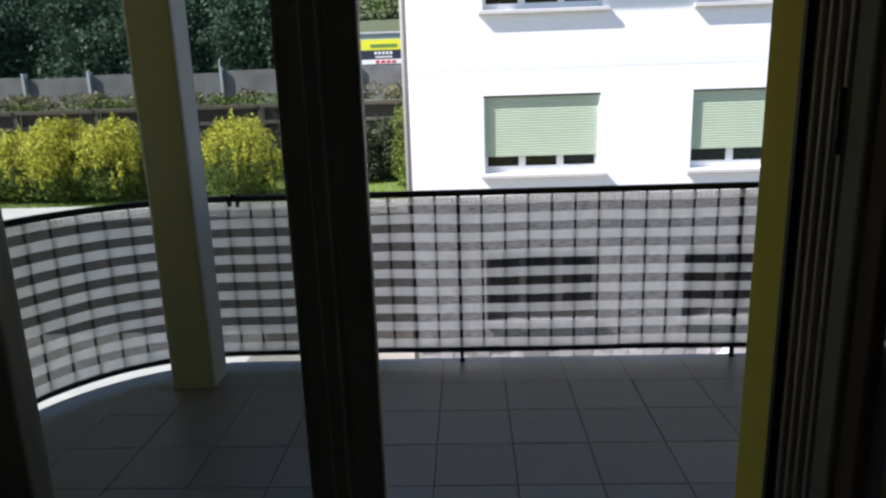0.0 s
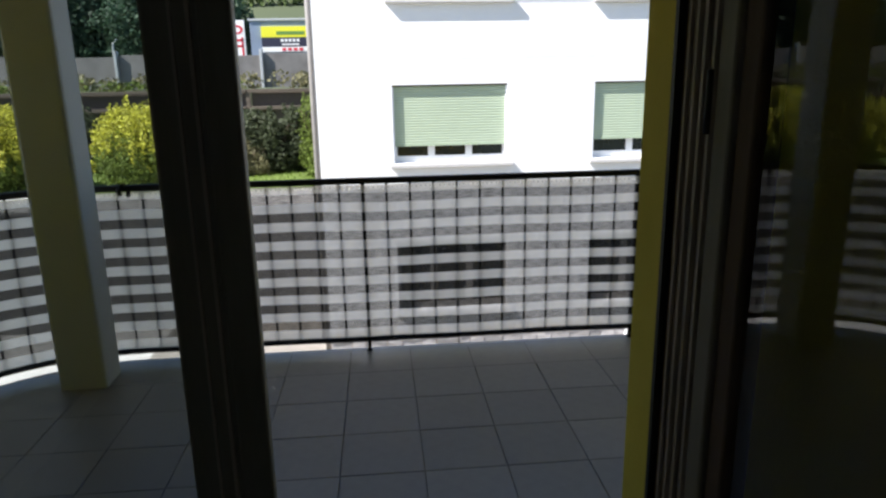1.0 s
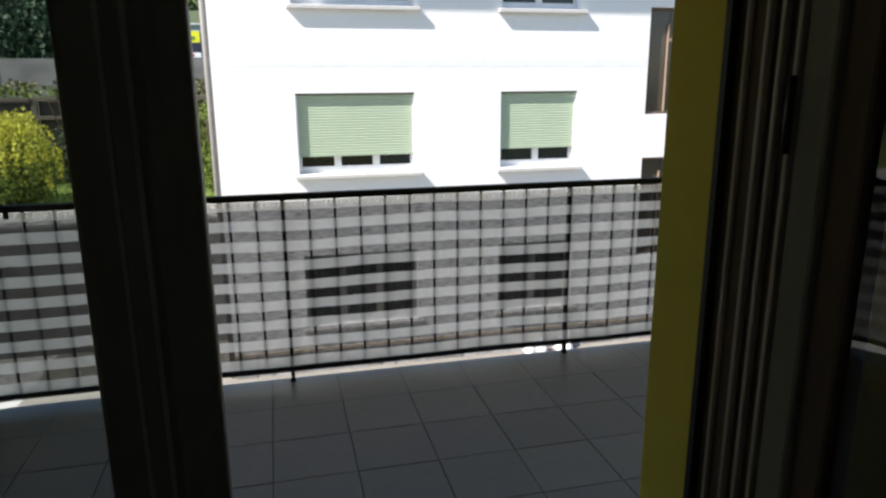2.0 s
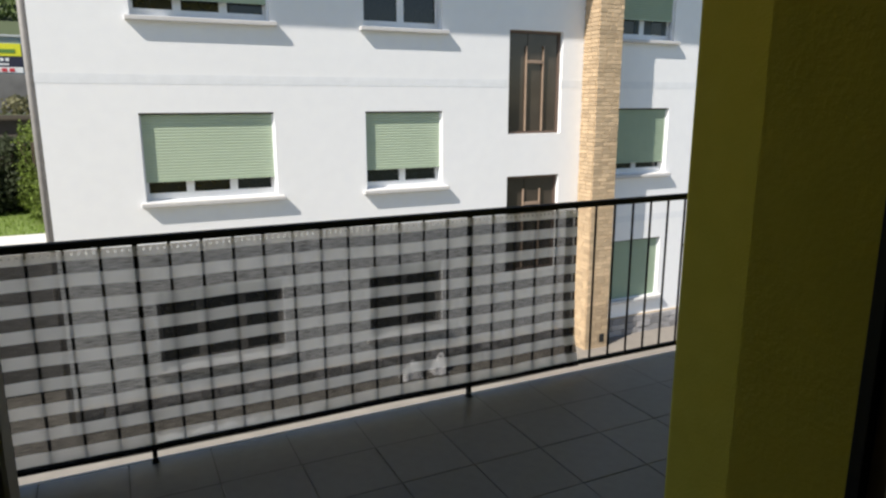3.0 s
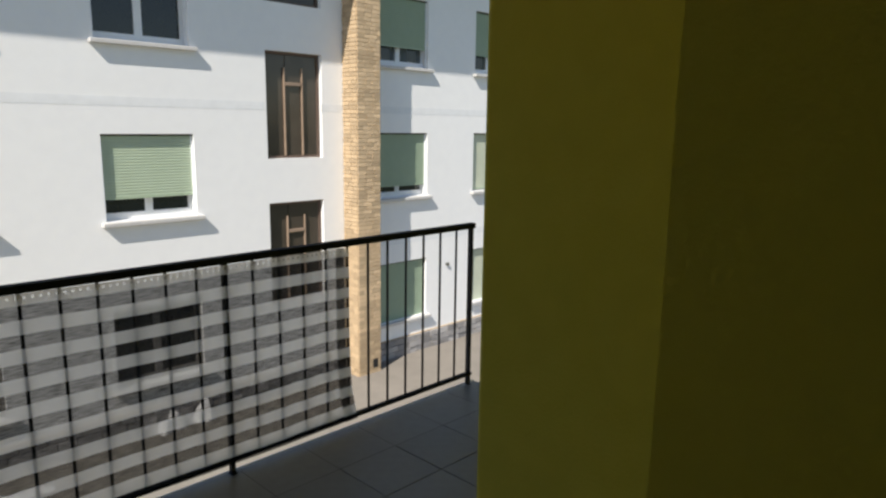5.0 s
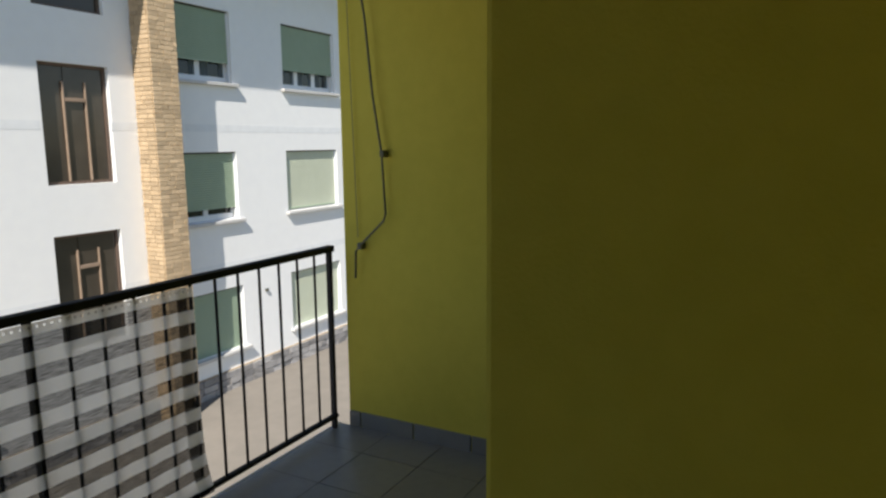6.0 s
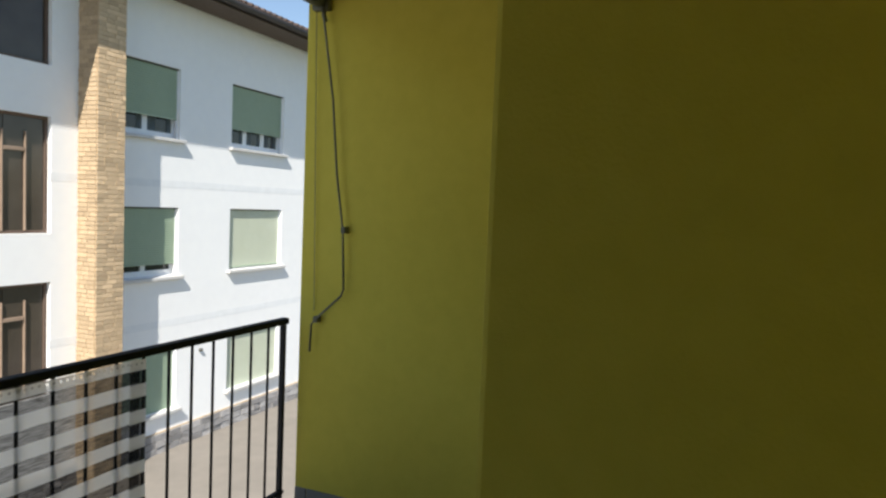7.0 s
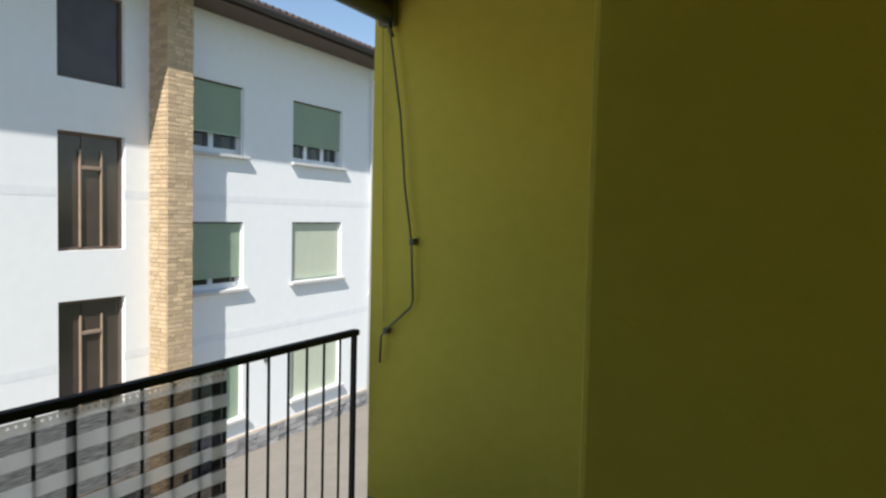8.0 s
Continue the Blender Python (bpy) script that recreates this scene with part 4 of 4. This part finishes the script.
sg = part("sign_board", box(1.25, 4.25, 0.12, 0.28, 2.05, 2.62, 0.01), M_SIGN_K, shop, "navy sign board")
for k in range(5):
    part("mark", box(2.45 + k * 0.25, 2.62 + k * 0.25, 0.105, 0.119, 2.36, 2.53), M_SIGN_W, sg)
part("mark", box(2.5, 3.6, 0.105, 0.119, 2.15, 2.24), M_SIGN_W, sg)
sg = part("sign_board", box(1.25, 4.25, 0.12, 0.28, 1.74, 2.04, 0.01), M_SIGN_W, shop, "white sign board")
for k in range(4):
    part("mark", box(2.5 + k * 0.36, 2.75 + k * 0.36, 0.105, 0.119, 1.8, 1.98), M_SIGN_R, sg)
pyl = empty("sign_pylon", -8.05, 45, 1.3)
tagged(pyl, "white upright advertising board with red marks", "sign")
part("board", box(-0.5, 0.5, -0.06, 0.06, 1.2, 3.6, 0.02), M_SIGN_W, pyl)
part("leg", box(-0.4, -0.3, -0.05, 0.05, 0, 1.2), M_POST, pyl)
part("leg", box(0.3, 0.4, -0.05, 0.05, 0, 1.2), M_POST, pyl)
ring = bmesh.new()
for k in range(24):
    a0, a1 = 2 * math.pi * k / 24, 2 * math.pi * (k + 1) / 24
    q = []
    for a, r_ in ((a0, 0.34), (a1, 0.34), (a1, 0.19), (a0, 0.19)):
        q.append(ring.verts.new((0.05 + r_ * math.cos(a), -0.07, 3.05 + r_ * 0.8 * math.sin(a))))
    ring.faces.new(q)
part("mark", ring, M_SIGN_R, pyl, "red ring")
part("mark", box(-0.28, 0.38, -0.075, -0.062, 2.36, 2.5), M_SIGN_R, pyl, "red bar")
part("mark", box(-0.28, 0.38, -0.075, -0.062, 2.02, 2.14), M_SIGN_R, pyl, "red bar")
part("mark", box(0.26, 0.38, -0.075, -0.062, 1.5, 2.6), M_SIGN_R, pyl, "red bar")

# wooded hill
rng = random.Random(3)
wood = []
for _ in range(300):
    y = 50 + 60 * rng.random() ** 1.4
    x = rng.uniform(-0.95 * y - 6, -0.10 * y - 4)
    if -0.22 * y - 6 < x and y > 60:
        continue
    r = rng.uniform(1.6, 3.2)
    wood.append((x, y, land(x, y) + r * 1.0, r, r, r * rng.uniform(1.1, 1.6)))
tagged(leaves("forest", M_TREE, wood, 130, 0.175, 4), "dark green wooded hillside", "forest", kind="stuff")
vines = []
for row in range(26):
    y = 66 + row * 2.4
    for k in range(26):
        x = -0.28 * y + k * (0.36 * y / 26)
        vines.append((x, y, land(x, y) + 0.7, 0.9, 0.4, 0.8))
tagged(leaves("vineyard", M_VINE, vines, 34, 0.22, 6), "terraced green vineyard rows on the hill", "vineyard", kind="stuff")
far = []
for _ in range(60):
    x, y = rng.uniform(17, 40), rng.uniform(13, 40)
    r = rng.uniform(1.2, 2.2)
    far.append((x, y, land(x, y) + r * 1.4, r, r, r * 1.4))
tagged(leaves("far_trees", M_TREE, far, 60, 0.2, 7), "green trees behind the building", "trees", kind="stuff")

# crumpled white plastic sheets lying by the foot of the neighbouring wall
def crumpled(x, y, lx, ly, h, seed, label, turn=0.0):
    bm = bmesh.new()
    nx, ny = max(6, int(lx / 0.05)), max(5, int(ly / 0.05))
    g = []
    for i in range(nx + 1):
        row = []
        for j in range(ny + 1):
            u, v_ = i / nx - 0.5, j / ny - 0.5
            q = Vector((i * 0.35 + seed, j * 0.45, seed * 1.7))
            edge = min(1.0, 4 * (0.5 - abs(u)), 4 * (0.5 - abs(v_)))
            z = max(0.0, (0.5 + 0.9 * noise.noise(q)) * h * edge)
            row.append(bm.verts.new((u * lx + 0.06 * noise.noise(q * 1.3), v_ * ly + 0.06 * noise.noise(q * 0.9 + Vector((5, 0, 0))), z + 0.012)))
        g.append(row)
    for i in range(nx):
        for j in range(ny):
            bm.faces.new((g[i][j], g[i + 1][j], g[i + 1][j + 1], g[i][j + 1]))
    ob = part("plastic_sheet", bm, M_SHEET)
    ob.matrix_world = pose(x, y, ZG + 0.004, 0, 0, turn)
    tagged(ob, label, "plastic sheet", group="plastic sheets")
    return ob


M_SHEET = material("white_plastic_sheet", (0.85, 0.85, 0.86), (0.72, 0.72, 0.74), rough=0.3, scale=10)
crumpled(4.95, 11.8, 0.42, 0.3, 0.5, 1.0, "heap of crumpled white plastic sheet by the wall")
crumpled(5.55, 11.8, 0.36, 0.3, 0.42, 4.0, "small heap of crumpled white plastic sheet by the wall")
crumpled(1.75, 11.2, 2.5, 0.2, 0.10, 7.0, "long strip of crumpled white sheeting on the drive", -3)

# ---------- pieces ----------
# floor tiles
TX, TY = 0.3375, 0.324
tx0, ty0 = 0.238 - 8 * TX, 2.79 - 6 * TY
tile_mesh = None
for i in range(20):
    for j in range(10):
        x0, y0 = tx0 + i * TX, ty0 + j * TY
        x1, y1 = min(x0 + TX, X_END - 0.004), min(y0 + TY, RAIL_Y + 0.022)
        wall_y = Y_FACE + 0.004 if x1 <= X_JOG + 0.01 else Y_JOG + 0.004
        if X_JOG - 0.3 < x0 < X_JOG and y0 < Y_JOG:
            x1, wall_y = min(x1, X_JOG - 0.004), Y_FACE + 0.004
        y0 = max(y0, wall_y)
        if x1 - x0 < 0.03 or y1 - y0 < 0.03:
            continue
        cx, cy = (x0 + x1) / 2, (y0 + y1) / 2
        corner = math.hypot(min(x0 - ARC_C[0], 0), max(y1 - ARC_C[1], 0))
        if corner > ARC_R + 0.02:
            cut = bmesh.new()
            bmesh.ops.create_grid(cut, x_segments=10, y_segments=10, size=0.5, matrix=Matrix.Translation((cx, cy, 0)) @ Matrix.Diagonal((x1 - x0 - 0.004, y1 - y0 - 0.004, 1, 1)))
            gone = [f for f in cut.faces if math.hypot(min(f.calc_center_median().x - ARC_C[0], 0), max(f.calc_center_median().y - ARC_C[1], 0)) > ARC_R + 0.02]
            bmesh.ops.delete(cut, geom=gone, context="FACES")
            if cut.faces:
                part("tile", cut, M_TILE, floor)
            else:
                cut.free()
            continue
        whole = abs(x1 - x0 - TX) < 1e-4 and abs(y1 - y0 - TY) < 1e-4
        if whole and tile_mesh is not None:
            ob = new("tile", tile_mesh)
            ob.parent = floor
        else:
            w2, h2 = (x1 - x0) / 2 - 0.002, (y1 - y0) / 2 - 0.002
            ob = part("tile", box(-w2, w2, -h2, h2, -0.02, 0.0, 0.0015), M_TILE, floor)
            if whole:
                tile_mesh = ob.data
        ob.location = (cx, cy, 0.0005 * math.sin(i * 3.1 + j * 1.7))

# bricks of the pilaster
rng = random.Random(12)
brick_meshes = []
for k in range(5):
    ln = (0.16, 0.19, 0.22, 0.25, 0.14)[k]
    bm = box(-ln / 2, ln / 2, -0.012, 0.03, -0.034, 0.034)
    for vtx in bm.verts:
        vtx.co += Vector((rng.uniform(-0.004, 0.004), rng.uniform(-0.006, 0.003), rng.uniform(-0.004, 0.004)))
    me = bpy.data.meshes.new("brick")
    bm.to_mesh(me)
    bm.free()
    me.materials.append(M_BRICK)
    brick_meshes.append((ln, me))
z = ZG + 0.04
rest = bmesh.new()
count = 0
while z < E_Z - 0.05:
    x = PX0
    while x < PX1 - 0.05:
        ln, me = rng.choice(brick_meshes)
        w = min(ln, PX1 - x)
        if PX1 - (x + w) < 0.06:
            w = PX1 - x
        if -2.6 < z < 4.9 and count < 300:
            ob = new("brick", me)
            ob.parent = pil
            ob.location = (x + w / 2 - HX, PY0 + 0.004 - HY, z - HZ)
            ob.scale = ((w - 0.008) / ln, 1, 1)
            count += 1
        else:
            d = rng.uniform(0, 0.006)
            add_box(rest, x + 0.004, x + w - 0.004, PY0 - 0.008 - d, PY0 + 0.03, z - 0.034, z + 0.034)
        x += w
    for side in (0, 1):
        y = PY0 + 0.005
        while y < YF - 0.03:
            ln = min(rng.choice((0.14, 0.19, 0.24)), YF - y)
            d = rng.uniform(0, 0.006)
            if side == 0:
                add_box(rest, PX0 - 0.008 - d, PX0 + 0.03, y + 0.004, y + ln - 0.004, z - 0.034, z + 0.034)
            else:
                add_box(rest, PX1 - 0.03, PX1 + 0.008 + d, y + 0.004, y + ln - 0.004, z - 0.034, z + 0.034)
            y += ln
    z += 0.078
ob = hpart("brickwork", rest, M_BRICK, pil)
ob["kind"] = "stuff"

# split stone plinth
plinth = hpart("plinth", box(BX0, BX1, YF - 0.03, YF + 0.01, ZG, ZG + 0.42), M_MORTAR, None, "low plinth of grey split stone")
for row in range(3):
    x = BX0
    while x < BX1 - 0.1:
        ln = min(rng.uniform(0.22, 0.42), BX1 - x)
        if not (PX0 - 0.05 < x + ln / 2 < PX1 + 0.05):
            z0 = ZG + row * 0.135
            bm = box(x + 0.006, x + ln - 0.006, YF - 0.055, YF - 0.02, z0 + 0.006, z0 + 0.129)
            for vtx in bm.verts:
                if vtx.co.y < YF - 0.04:
                    vtx.co.y += rng.uniform(-0.03, 0.008)
            part_in(plinth, "stone", bm, M_STONE)
        x += ln
